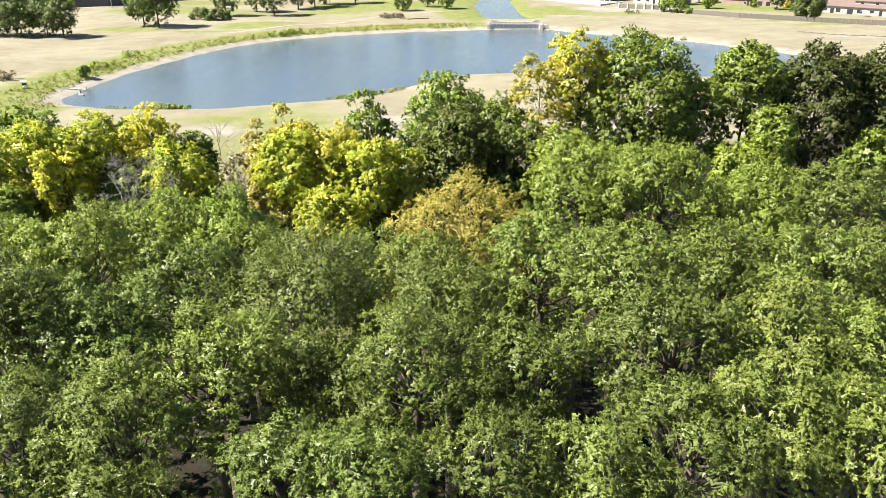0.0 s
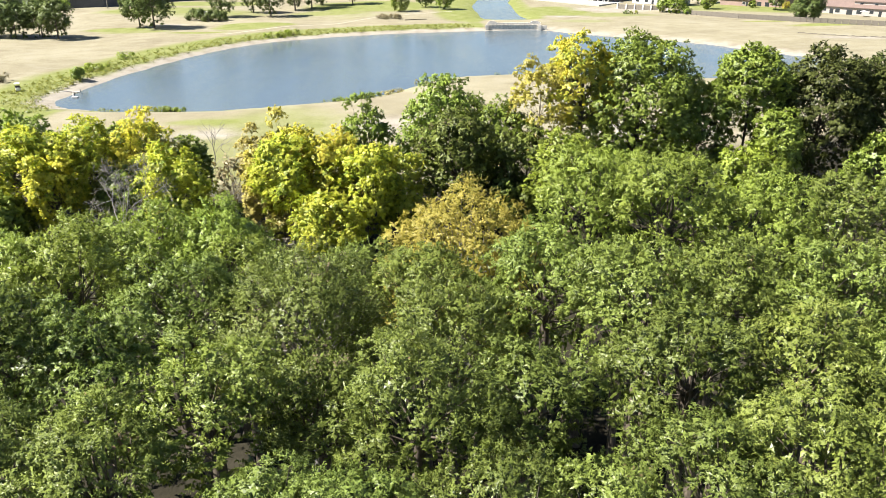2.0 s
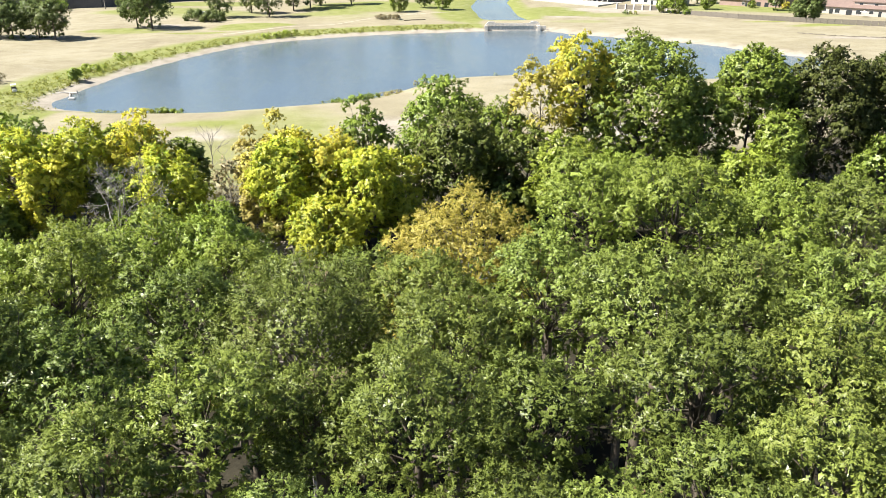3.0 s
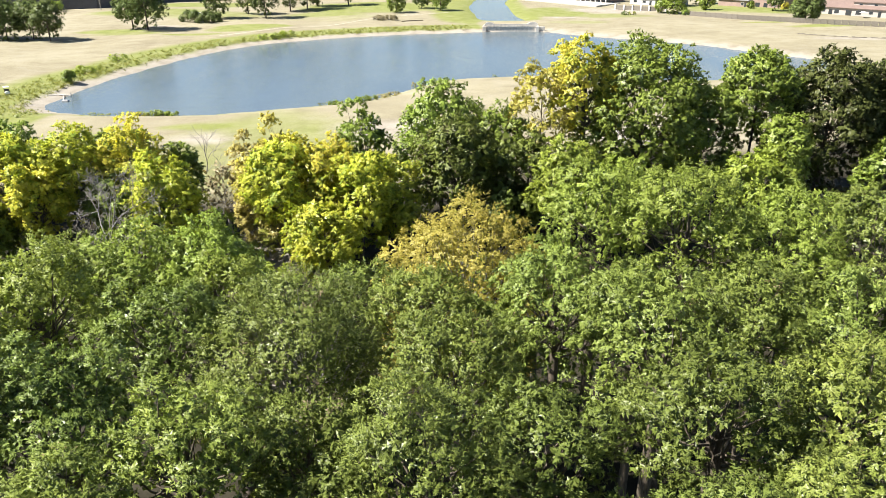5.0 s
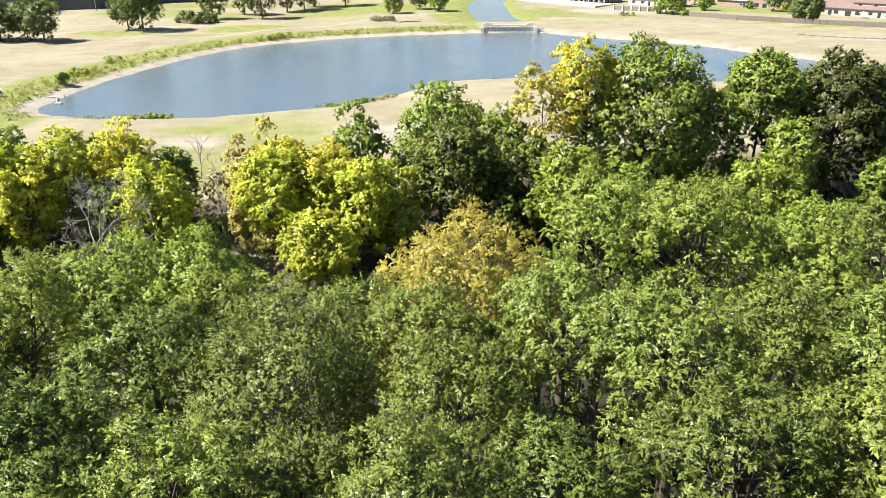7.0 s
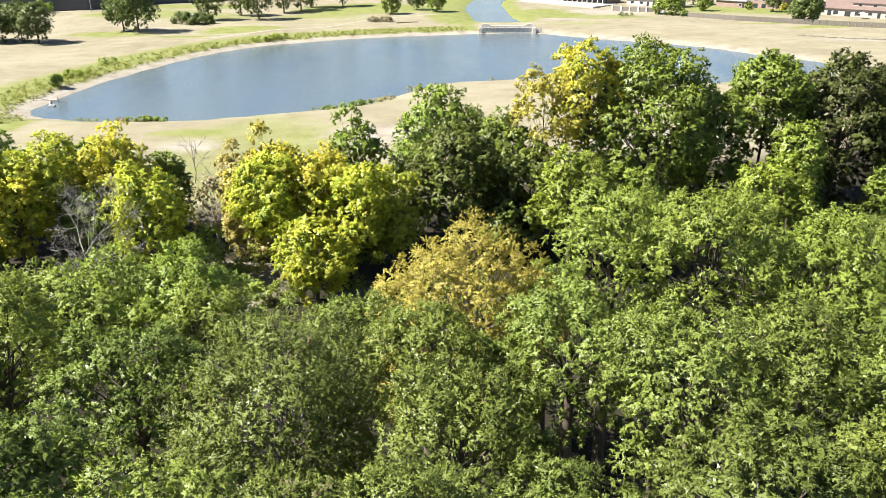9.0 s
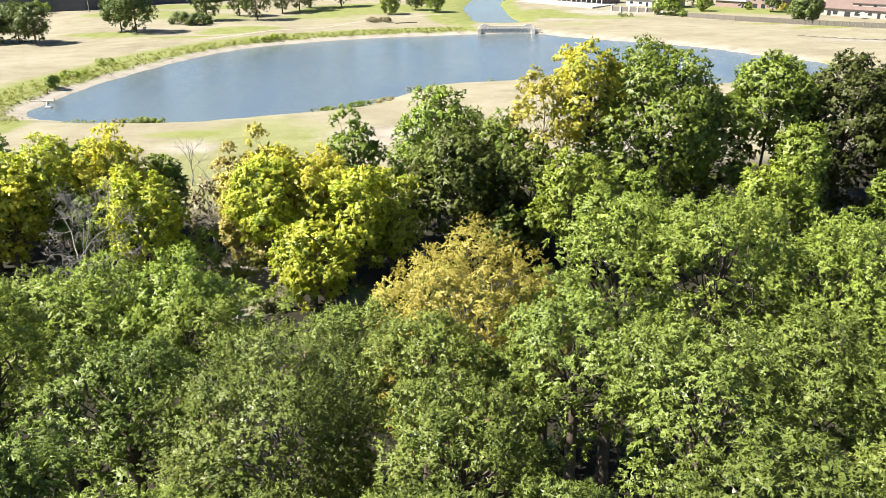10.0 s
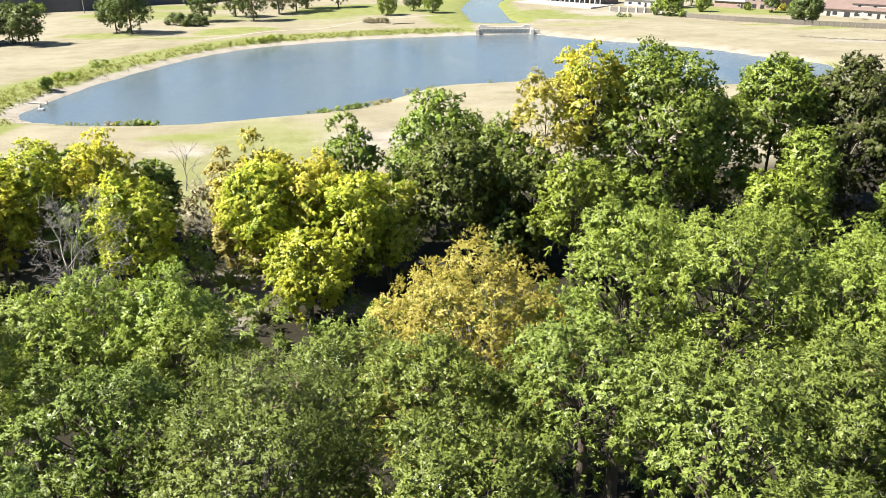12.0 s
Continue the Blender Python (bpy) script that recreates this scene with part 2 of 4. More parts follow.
CANAL = smooth_loop([(21, 337), (18.6, 366), (17.9, 400), (22, 434), (36, 520), (44, 640), (74, 640), (60, 520), (39.4, 433), (37.3, 399), (36.7, 357), (38.5, 336)])


def signed(px, py, loop):
    """Distance to a closed line, positive outside."""
    best = np.full(px.shape, 1e9)
    inside = np.zeros(px.shape, bool)
    for (ax, ay), (bx, by) in zip(loop, np.roll(loop, -1, axis=0)):
        dx, dy = bx - ax, by - ay
        t = np.clip(((px - ax) * dx + (py - ay) * dy) / (dx * dx + dy * dy + 1e-9), 0, 1)
        best = np.minimum(best, np.hypot(px - ax - t * dx, py - ay - t * dy))
        cross_y = (ay > py) != (by > py)
        inside ^= cross_y & (px < (bx - ax) * (py - ay) / (by - ay + 1e-12) + ax)
    return np.where(inside, -best, best)


def sstep(a, b, x):
    t = np.clip((x - a) / (b - a), 0, 1)
    return t * t * (3 - 2 * t)


def height(px, py):
    d = np.minimum(signed(px, py, POND), signed(px, py, CANAL))
    z = 0.9 * sstep(0, 7, d) + 0.12 * sstep(0, 1.5, d) - 1.6 * sstep(0, -5, d)
    roll = np.sin(px * 0.043 + 1.3) * np.sin(py * 0.037 + 0.4) * 0.5 + np.sin(px * 0.11 + py * 0.07) * 0.2
    return z + roll * sstep(6, 40, d)


def ground_z(x, y):
    return float(height(np.array([float(x)]), np.array([float(y)]))[0])


def build_ground():
    def axis(lo, hi, step):
        core = np.arange(lo, hi + step / 2, step)
        grow = np.cumsum(step * 1.6 ** np.arange(1, 15))
        return np.concatenate([lo - grow[::-1], core, hi + grow])
    xs, ys = axis(-300, 300, 4.0), axis(-30, 480, 3.4)
    gx, gy = np.meshgrid(xs, ys)
    px, py = gx.ravel(), gy.ravel()
    dp = signed(px, py, POND)
    dc = signed(px, py, CANAL)
    d = np.minimum(dp, dc)
    z = height(px, py)
    nx, ny = len(xs), len(ys)
    i = (np.arange(ny - 1)[:, None] * nx + np.arange(nx - 1)[None, :]).ravel()
    faces = np.stack([i, i + 1, i + 1 + nx, i + nx], -1)
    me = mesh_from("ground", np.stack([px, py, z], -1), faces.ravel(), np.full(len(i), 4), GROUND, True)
    green = np.zeros_like(px)
    for cx, cy, rx, ry, s in GREENS:
        e = np.hypot((px - cx) / rx, (py - cy) / ry)
        green = np.maximum(green, s * (1 - sstep(0.5, 1.2, e)))
    far_bank = (py > 0.25 * px + 200) | (px < -80)
    weedy = far_bank & (px < 20)
    green = np.maximum(green, 1.2 * sstep(3.4, 5.0, d) * (1 - sstep(13, 26, d)) * weedy)
    green = np.maximum(green, 0.8 * (1 - sstep(1.5, 3.5, d)) * ~far_bank)
    green = np.maximum(green, 1.0 * (1 - sstep(5, 11, dc)))
    sand = np.where(far_bank & (px > 40), 1 - sstep(3.6, 6.0, dp), 1 - sstep(3.4, 5.0, dp))
    sand = np.where(far_bank, sand, 1 - sstep(0.3, 1.3, dp))
    # Reaches further back right of x=8, where tree shade is painted in too.
    litter_shade = 1 - sstep(102, 114, py + 4 * np.sin(px * 0.15) - 20 * sstep(8, 16, px))
    for cx, cy, rx, ry in BARE:
        open_soil = 1 - sstep(0.6, 1.2, np.hypot((px - cx) / rx, (py - cy) / ry))
        sand, litter_shade = np.maximum(sand, open_soil), litter_shade * (1 - 0.9 * open_soil)
    for key, val in (("green", green), ("sand", sand), ("litter_shade", litter_shade)):
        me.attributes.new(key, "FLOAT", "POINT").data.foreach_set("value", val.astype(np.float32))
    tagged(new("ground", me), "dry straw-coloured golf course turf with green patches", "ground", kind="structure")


GREENS = [(-74, 312, 17, 8, 1.7), (-127, 303, 16, 6, 1.4), (-92, 289, 13, 3.5, 1.4), (-124, 412, 34, 18, 1.2), (-52, 362, 26, 14, 0.8), (-36, 404, 32, 20, 1.2), (42, 356, 26, 16, 0.9),
          (-33, 132, 22, 34, 0.72), (-47, 148, 11, 2.5, 1.3), (-78, 303, 15, 9, 1.1), (-118, 296, 18, 8, 0.8), (-135, 372, 34, 22, 0.9), (-60, 345, 60, 22, 0.35), (-30, 392, 46, 32, 1.1),
          (56, 362, 18, 26, 1.1), (80, 345, 25, 12, 0.7), (175, 372, 70, 32, 1.2), (60, 320, 18, 9, 0.5), (198, 279, 34, 5, 1.5), (160, 304, 24, 4, 1.4), (138, 317, 14, 3, 1.2),
          (-100, 360, 30, 20, 0.7), (10, 350, 9, 24, 0.9)]
BARE = [(146, 267, 16, 4), (84, 372, 22, 14), (56, 338, 10, 4), (-20.5, 84.5, 5.5, 4.5), (-20.5, 77.5, 4, 3.5), (-41, 87, 4, 3), (-7.5, 79, 3, 3), (-43.8, 137, 7, 4), (-5, 145, 16, 7), (53, 103, 7, 4), (40, 137, 14, 8), (-112, 318, 9, 4), (-150, 285, 10, 5)]
build_ground()


def water_sheet(name, loop, z, label):
    c = loop.mean(axis=0)
    out = c + (loop - c) * 1.04
    bm = bmesh.new()
    bm.faces.new([bm.verts.new((x, y, z)) for x, y in out])
    bmesh.ops.triangulate(bm, faces=bm.faces[:])
    me = bpy.data.meshes.new(name)
    bm.to_mesh(me)
    bm.free()
    me.materials.append(WATER)
    tagged(new(name, me), label, "water", kind="structure")


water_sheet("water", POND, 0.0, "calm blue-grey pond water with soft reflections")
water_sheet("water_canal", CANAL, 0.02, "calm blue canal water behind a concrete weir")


# ---- trees ----
def tubes(paths, sides=6):
    """Round tapered limbs: each path is a list of (point, radius)."""
    vs, fs, base = [], [], 0
    ang = np.linspace(0, 2 * np.pi, sides, endpoint=False)
    for path in paths:
        p = np.array([q for q, _ in path], float)
        r = np.array([w for _, w in path], float)
        tang = unit(np.gradient(p, axis=0))
        ref = np.where(np.abs(tang[:, 2:3]) > 0.9, np.array([[1.0, 0, 0]]), np.array([[0, 0, 1.0]]))
        a = unit(np.cross(tang, ref))
        b = np.cross(tang, a)
        ring = p[:, None] + r[:, None, None] * (a[:, None] * np.cos(ang)[None, :, None] + b[:, None] * np.sin(ang)[None, :, None])
        vs.append(ring.reshape(-1, 3))
        for k in range(len(p) - 1):
            for j in range(sides):
                j2 = (j + 1) % sides
                fs.append((base + k * sides + j, base + k * sides + j2, base + (k + 1) * sides + j2, base + (k + 1) * sides + j))
        base += len(p) * sides
    return np.concatenate(vs), np.array(fs).ravel(), np.full(len(fs), 4)


def make_lobes(rng, R, Rz, zc, n, low=-0.45, size=0.36, ragged=0.2, reach=0.76, boughs=4):
    """Clumps of foliage on the ends of a few main boughs, which make the crown uneven."""
    nb = max(1, boughs)
    az = rng.uniform(0, 6.28) + np.arange(nb) * 6.283 / nb + rng.normal(0, 0.35, nb)
    off = np.stack([np.cos(az), np.sin(az), np.zeros(nb)], -1) * (R * 0.46 * rng.uniform(0.75, 1.15, nb))[:, None]
    lift = rng.uniform(-0.30, 0.06, nb) * Rz
    lift[rng.integers(nb)] = 0.12 * Rz
    off[:, 2] = lift
    sub_r = R * 0.62 * rng.uniform(0.82, 1.12, nb)
    if nb == 1:
        off, sub_r = off * 0, np.array([R])
    k = np.arange(n) + 0.5
    zz = 1 - (1 - low) * k / n
    th = np.pi * (1 + 5 ** 0.5) * k + rng.uniform(0, 6.28)
    d = np.stack([np.cos(th) * np.sqrt(1 - zz ** 2), np.sin(th) * np.sqrt(1 - zz ** 2), zz], -1)
    d = unit(d + rng.normal(0, 0.2, d.shape))
    which = np.argmax(d[:, :2] @ (off[:, :2] / (R * 0.46)).T + rng.normal(0, 0.3, (n, nb)), axis=1)
    out = rng.uniform(reach - ragged, reach + ragged, n)
    rad = np.stack([sub_r[which], sub_r[which], np.full(n, Rz) * np.where(nb > 1, 0.85, 1.0)], -1)
    c = off[which] + d * rad * out[:, None] + np.array([0, 0, zc])
    r = R * min(1.3, (Rz / R) ** 0.4) * size * rng.uniform(0.6, 1.25, n)
    for i in range(n):
        gap = np.linalg.norm(c - c[i], axis=1) / (r + r[i])
        gap[i] = 9
        j = int(np.argmin(gap))
        if gap[j] > 0.75:
            c[i] += (c[j] - c[i]) * (1 - 0.75 / gap[j])
    return c, r


def leaf_cloud(rng, c, r, centre, n_sprays, per, spray_len, leaf_len, leaf_wid, droop=0.25, flat=0.75, tuft=0.5, per_tuft=9, envelope=True, loose=0.4, puff=0.6, dome=0.3):
    """Tufts over the outer side of each clump, sprays fanning out of each tuft, leaves along each spray.
    Gives the corners and their normals, which lean by puff from the leaf's own to its tuft's;
    dome: how far the tuft itself is rounded."""
    nt = max(6, n_sprays // per_tuft)
    if envelope:
        m = nt * 3
        li = rng.choice(len(c), m, p=r ** 2 / np.sum(r ** 2))
        away = unit(c[li] - centre)
        td = unit(unit(rng.normal(0, 1, (m, 3))) + 0.55 * away + np.array([0, 0, 0.42]))
        tp = c[li] + td * r[li][:, None]
        buried = np.zeros(m, bool)
        for j in range(len(c)):
            buried |= (np.sum((tp - c[j]) ** 2, axis=1) < (0.86 * r[j]) ** 2) & (li != j)
        order = np.argsort(buried, kind="stable")[:nt]
        li, td, tp = li[order], td[order], tp[order]
        sink = np.where(rng.random(nt) < 0.18, rng.uniform(0.25, 0.8, nt), rng.uniform(-0.2, 0.22, nt))
        tp = tp - td * (r[li] * sink)[:, None]
    else:
        li = rng.integers(0, len(c), nt)
        td = unit(rng.normal(0, 1, (nt, 3)) * 0.75 + np.array([0, 0, 0.8]))
        tp = c[li] + td * (r[li] * rng.uniform(0.5, 1.05, nt))[:, None] * np.array([1, 1, flat])
    ti = rng.integers(0, nt, n_sprays)
    d = unit(td[ti] * 0.9 + rng.normal(0, 0.85, (n_sprays, 3)) + np.array([0, 0, 0.25]))
    p = tp[ti] + d * (tuft * rng.random(n_sprays) ** 0.7)[:, None] * 0.7
    a = unit(d + rng.normal(0, 0.35, d.shape) + np.array([0, 0, 0.15 - droop]))
    b = unit(np.cross(a, np.array([0, 0, 1.0]) + rng.normal(0, 0.6, a.shape)))
    s = (np.arange(per) + 0.5) / per
    side = np.where(np.arange(per) % 2 == 0, 1.0, -1.0)
    sl = spray_len * rng.uniform(0.6, 1.3, n_sprays)
    pos = p[:, None] + a[:, None] * (s[None, :, None] * sl[:, None, None])
    pos[..., 2] -= droop * 0.7 * sl[:, None] * s[None, :] ** 2
    l = unit(0.7 * a[:, None] + side[None, :, None] * 0.85 * b[:, None] + rng.normal(0, 0.45, pos.shape) - np.array([0, 0, droop]))
    n0 = unit(1.2 * ((1 - dome) * td[ti] + dome * d)[:, None] + np.array([0, 0, 0.25]) + rng.normal(0, loose, pos.shape))
    w = unit(np.cross(n0, l))
    L = leaf_len * rng.uniform(0.6, 1.35, pos.shape[:2])[..., None]
    W = leaf_wid * rng.uniform(0.7, 1.25, pos.shape[:2])[..., None]
    q = np.stack([pos - w * W * 0.5 + l * L * 0.2, pos + l * L - np.array([0, 0, 0.12]) * L, pos + w * W * 0.5], axis=2)
    puffed = unit(n0 * (1 - puff) + puff * unit((1 - dome) * td[ti] + dome * d)[:, None])
    return q.reshape(-1, 3), np.repeat(puffed.reshape(-1, 3), 3, axis=0)


def leaf_mesh(name, clouds, kind):
    v = np.concatenate([c[0] for c in clouds])
    me = mesh_from(name, v, np.arange(len(v)), np.full(len(v) // 3, 3), LEAF[kind])
    nv = np.concatenate([c[1] for c in clouds])
    me.attributes.new("custom_normal", "FLOAT_VECTOR", "POINT").data.foreach_set("vector", nv.astype(np.float32).ravel())
    return me


SEED = [0]


def tree(kind, x, y, top, R, label, bottom=1.0, lobes=26, sprays=1500, per=13, leaf=0.2, wide=0.5, spray=0.5, trunk_r=None, bark=None,
         low=-0.6, size=0.29, droop=0.25, group="", name="tree", tuft=0.5, per_tuft=9, core=0.12, core_leaf=1.6, ragged=0.1, fill=0.5, reach=0.76, boughs=4, puff=0.75, loose=0.4, dome=0.3):
    """A broad-leaved tree whose crown spans from the height bottom over its foot up to top; R is its crown's radius."""
    SEED[0] += 1
    rng = np.random.default_rng(100 + SEED[0])
    gz = ground_z(x, y) - 0.05
    h = top - gz
    Rz = (h - bottom) / 2
    zc = bottom + Rz
    c, r = make_lobes(rng, R, Rz, zc, lobes, low, size, ragged, reach, boughs)
    c[:, 2] = np.clip(c[:, 2], r * 0.7 + 0.3, h - r * 0.75)
    t = root(name, x, y, gz, 0, label, "tree", group)
    tr = trunk_r or 0.016 * h + 0.05
    lean = rng.normal(0, 0.25, 2)
    fork = np.array([lean[0], lean[1], max(h * 0.2, zc - Rz * 0.6)])
    spine_top = np.array([lean[0] * 1.6, lean[1] * 1.6, zc + Rz * 0.35])
    paths = [[((0, 0, 0), tr * 1.5), ((lean[0] * 0.2, lean[1] * 0.2, 0.5), tr * 1.08), (fork, tr * 0.8), ((fork + spine_top) / 2, tr * 0.5), (spine_top, tr * 0.18)]]
    for ci, ri in zip(c, r):
        f = rng.uniform(0.0, 0.75)
        s0 = fork * (1 - f) + spine_top * f
        if s0[2] > ci[2] - 0.2:
            s0 = fork * 1.0
        midp = s0 * 0.45 + ci * 0.55 + rng.normal(0, 0.1 * R, 3) * np.array([1, 1, 0.4]) + np.array([0, 0, -0.06 * R])
        paths.append([(s0, tr * 0.18), (midp, tr * 0.1), (ci, tr * 0.05), (ci + unit(ci - midp) * ri * 0.7, tr * 0.02)])
    child("trunk", mesh_from("trunk", *tubes(paths, 5), bark or BARK, True), t)
    mid_c = np.array([0, 0, zc - Rz * 0.25])
    clouds = [leaf_cloud(rng, c, r, mid_c, sprays, per, spray, leaf, leaf * wide, droop, tuft=tuft, per_tuft=per_tuft, puff=puff, loose=loose, dome=dome)]
    c, r = mid_c + (c - mid_c) * 0.72, r * 0.8
    if fill:
        f = np.array([-0.45, -0.2, 0.05, 0.2, 0.34])
        inner = np.stack([f * 0 + lean[0], f * 0 + lean[1], zc + f * Rz], -1)
        c = np.concatenate([c, inner])
        r = np.concatenate([r, R * fill * np.sqrt(1 - f ** 2)])
    clouds.append(leaf_cloud(rng, c, r, mid_c, int(sprays * core), per, spray * 1.5, leaf * core_leaf, leaf * core_leaf * 0.7, droop, tuft=tuft * 1.6, per_tuft=3, puff=puff))
    child("crown", leaf_mesh("crown", clouds, kind), t)
    return t


G = "tall green broad-leaved tree in a dense wood"
D = "tall dark-green broad-leaved tree in a dense wood"
Y = "tall yellow-green tree with drooping leaves in the wood"
O = "tall olive-green tree with thinning foliage in the wood"


def near_tree(kind, x, y, R, top=22.5, label=G, **more):
    opts = dict(bottom=top - 3.0 * R, lobes=int(12 + R * 5), core=0.25, core_leaf=1.5, boughs=1, size=0.28, sprays=int(176 * R * R + 280), per=12, low=-0.02, leaf=0.125, wide=0.5, spray=0.25, tuft=0.38, per_tuft=8, ragged=0.15, fill=0.62, puff=0.42, loose=0.5, dome=0.56, group="trees of the near wood")
    vary = random.Random(int(x * 31 + y * 17))
    opts["droop"] = vary.uniform(0.0, 0.4)
    opts["size"] = vary.uniform(0.22, 0.29)
    if y < 24:
        opts.update(leaf=0.098, sprays=int(opts["sprays"] * 1.25))
    opts.update(more)
    return tree(kind, x, y, top + vary.uniform(-0.8, 0.8), R * 0.99 * vary.uniform(0.93, 1.08), label, **opts)


near_tree("olive", -7.1, 34.5, 4.4, 22.0, O, leaf=0.1, wide=0.55, spray=0.3, tuft=0.7, low=-0.5, sprays=5200, core=0.5, bark=BARK_GREY, ragged=0.1, lobes=60)
near_tree("gold", 1.2, 48.0, 5.9, 20.6, "golden-yellow autumn tree standing out of the green wood", leaf=0.115, spray=0.3, wide=0.65, bark=BARK_GREY, sprays=7600, low=-0.5, lobes=80, size=0.22, ragged=0.12)
near_tree("bright", 9.5, 45.5, 3.7, 23.6, "tall light-green tree at the edge of the wood")
near_tree("bright", 13.6, 43.0, 3.7, 23.8)
near_tree("bright", 19.2, 43.5, 4.4, 23.2)
near_tree("green", 25.6, 43.5, 4.6, 22.8)
near_tree("bright", -14.6, 46.5, 3.3, 20.0, "vivid green fine-leaved tree at the edge of the wood", leaf=0.13)
near_tree("bright", -18.6, 45.5, 3.4, 19.6, "vivid green fine-leaved tree at the edge of the wood", leaf=0.13)
near_tree("lime", -23.0, 46.0, 3.6, 19.8, Y)
near_tree("bright", -12.9, 43.2, 2.3, 18.4)
near_tree("bright", -20.4, 38.0, 3.5, 21.6)
near_tree("bright", -24.5, 37.5, 4.0, 21.8)
near_tree("deep", -14.0, 36.5, 3.2, 20.6, D)
near_tree("deep", -15.3, 28.5, 3.4, 21.6, D)
near_tree("deep", -18.5, 28.5, 3.4, 22.2, D)
near_tree("green", 6.1, 39.0, 3.4, 21.4)
near_tree("lime", -1.2, 39.5, 2.8, 20.4, Y, leaf=0.12, spray=0.28)
near_tree("green", -5.2, 42.0, 2.8, 19.0, leaf=0.12, spray=0.28)
near_tree("green", 0.4, 31.5, 3.3, 21.6)
near_tree("green", 9.6, 33.5, 3.4, 22.2)
near_tree("green", 14.3, 35.5, 3.5, 22.3)
near_tree("green", 19.0, 34.0, 3.5, 22.3)
near_tree("deep", 3.2, 26.0, 2.8, 21.8, D)
near_tree("green", -1.0, 23.8, 2.9, 22.6)
near_tree("deep", 9.5, 26.3, 2.9, 22.1, D)
near_tree("lime", 14.4, 26.6, 3.0, 22.1, Y, droop=0.4)
near_tree("lime", 18.2, 26.5, 3.2, 22.1, Y, droop=0.4)
near_tree("lime", -9.0, 25.0, 2.8, 22.0, Y)
near_tree("green", -11.6, 21.2, 2.7, 22.0)
near_tree("deep", -15.0, 21.5, 2.8, 22.0, D)
near_tree("olive", -4.9, 26.5, 2.7, 20.6, O, leaf=0.13, spray=0.28)
near_tree("deep", -2.6, 18.0, 2.3, 21.6, D)
near_tree("deep", 1.4, 19.3, 2.4, 21.6, D)
near_tree("green", 4.8, 19.0, 2.4, 22.0)
near_tree("deep", 8.2, 20.3, 2.6, 22.0, D)
near_tree("lime", 11.5, 20.7, 2.6, 22.0, Y, droop=0.4)
near_tree("lime", 14.8, 20.0, 2.6, 22.0, Y, droop=0.4)
near_tree("deep", -5.2, 18.8, 1.9, 20.8, D)
near_tree("deep", -10.4, 17.2, 2.4, 21.6, D)
near_tree("green", 25.0, 34.0, 4.0, 22.4)
near_tree("green", -23.0, 30.0, 3.6, 22.3)

near_tree("green", 10.5, 39.5, 2.7, 18, "young green tree filling a gap in the wood", sprays=800, leaf=0.19)
near_tree("green", 2.2, 41.5, 2.5, 16.5, "young green tree filling a gap in the wood", sprays=800, leaf=0.19)
near_tree("green", 12.6, 47.5, 3.0, 17.0, "young green tree filling a gap in the wood", sprays=1100, leaf=0.17)
near_tree("bright", 6.8, 50.5, 2.6, 16.0, "young green tree filling a gap in the wood", sprays=1000, leaf=0.17)
near_tree("green", 22.4, 47.5, 2.8, 17.5, "young green tree filling a gap in the wood", sprays=1000, leaf=0.17)


def undergrowth():
    """Leafy saplings and scrub that fill the shade below the wood."""
    rng = np.random.default_rng(5)
    n = 1100
    cx, cy = rng.uniform(-40, 44, n), rng.uniform(12, 76, n)
    cz = rng.uniform(1.0, 10.0, n) * (cy < 50) + rng.uniform(0.6, 4.0, n) * (cy >= 50)
    c = np.stack([cx, cy, cz], -1)
    r = rng.uniform(1.0, 2.2, n)
    cloud = leaf_cloud(rng, c, r, None, 13000, 6, 0.8, 0.4, 0.26, envelope=False)
    tagged(new("undergrowth", leaf_mesh("undergrowth", [cloud], "deep")), "shaded green saplings and scrub under the wood", "undergrowth", kind="stuff")


undergrowth()


def mid_tree(kind, x, y, top, R, label, **more):
    opts = dict(lobes=int(28 + 9 * R), core=0.24, core_leaf=2.3, sprays=int(106 * R * R + 850), per=10, leaf=0.205, wide=0.88, spray=0.32, tuft=0.46, per_tuft=5, low=-0.6, size=0.225, ragged=0.16, reach=0.78, fill=0.7, group="trees along the creek")
    opts.update(more)
    return tree(kind, x, y, top, R * 1.1, label, **opts)


YG = "yellow-green autumn tree in the row along the creek"
YE = "bright yellow autumn tree in the row along the creek"
GR = "green tree in the row along the creek"
mid_tree("mid", -56.6, 95, 15.6, 4.5, "dark green tree behind the yellow row")
mid_tree("yellowgreen", -49.4, 86, 15.0, 4.8, YE)
mid_tree("yellowgreen", -44.3, 90, 16.2, 3.9, YG)
mid_tree("yellow", -37.8, 92, 15.9, 3.6, YE)
mid_tree("yellow", -45.6, 83, 13.6, 2.2, "amber-leaved autumn tree in the row along the creek")
mid_tree("yellowgreen", -30.3, 81, 15.0, 3.2, YG)
mid_tree("mid", -43.5, 97, 13.0, 3.9, "dark green tree behind the yellow row")
mid_tree("mid", -39.0, 88, 9.5, 3.4, "dark green tree below the yellow row")
mid_tree("mid", -50.5, 79, 8.5, 3.4, "dark green tree below the yellow row")
mid_tree("tan", -22.9, 91, 14.6, 2.0, "thin tan-leaved autumn tree by the meadow", sprays=1100, core=0.1)
mid_tree("gold", -19.2, 92, 16.0, 2.6, "amber-leaved autumn tree by the meadow", sprays=1700)
mid_tree("straw", -26.4, 91, 10.8, 2.6, "half-bare straw-coloured tree by the meadow", sprays=600, core=0.02, bark=BARK_GREY)
mid_tree("yellowgreen", -17.2, 82, 14.4, 3.8, YG, bottom=5.5)
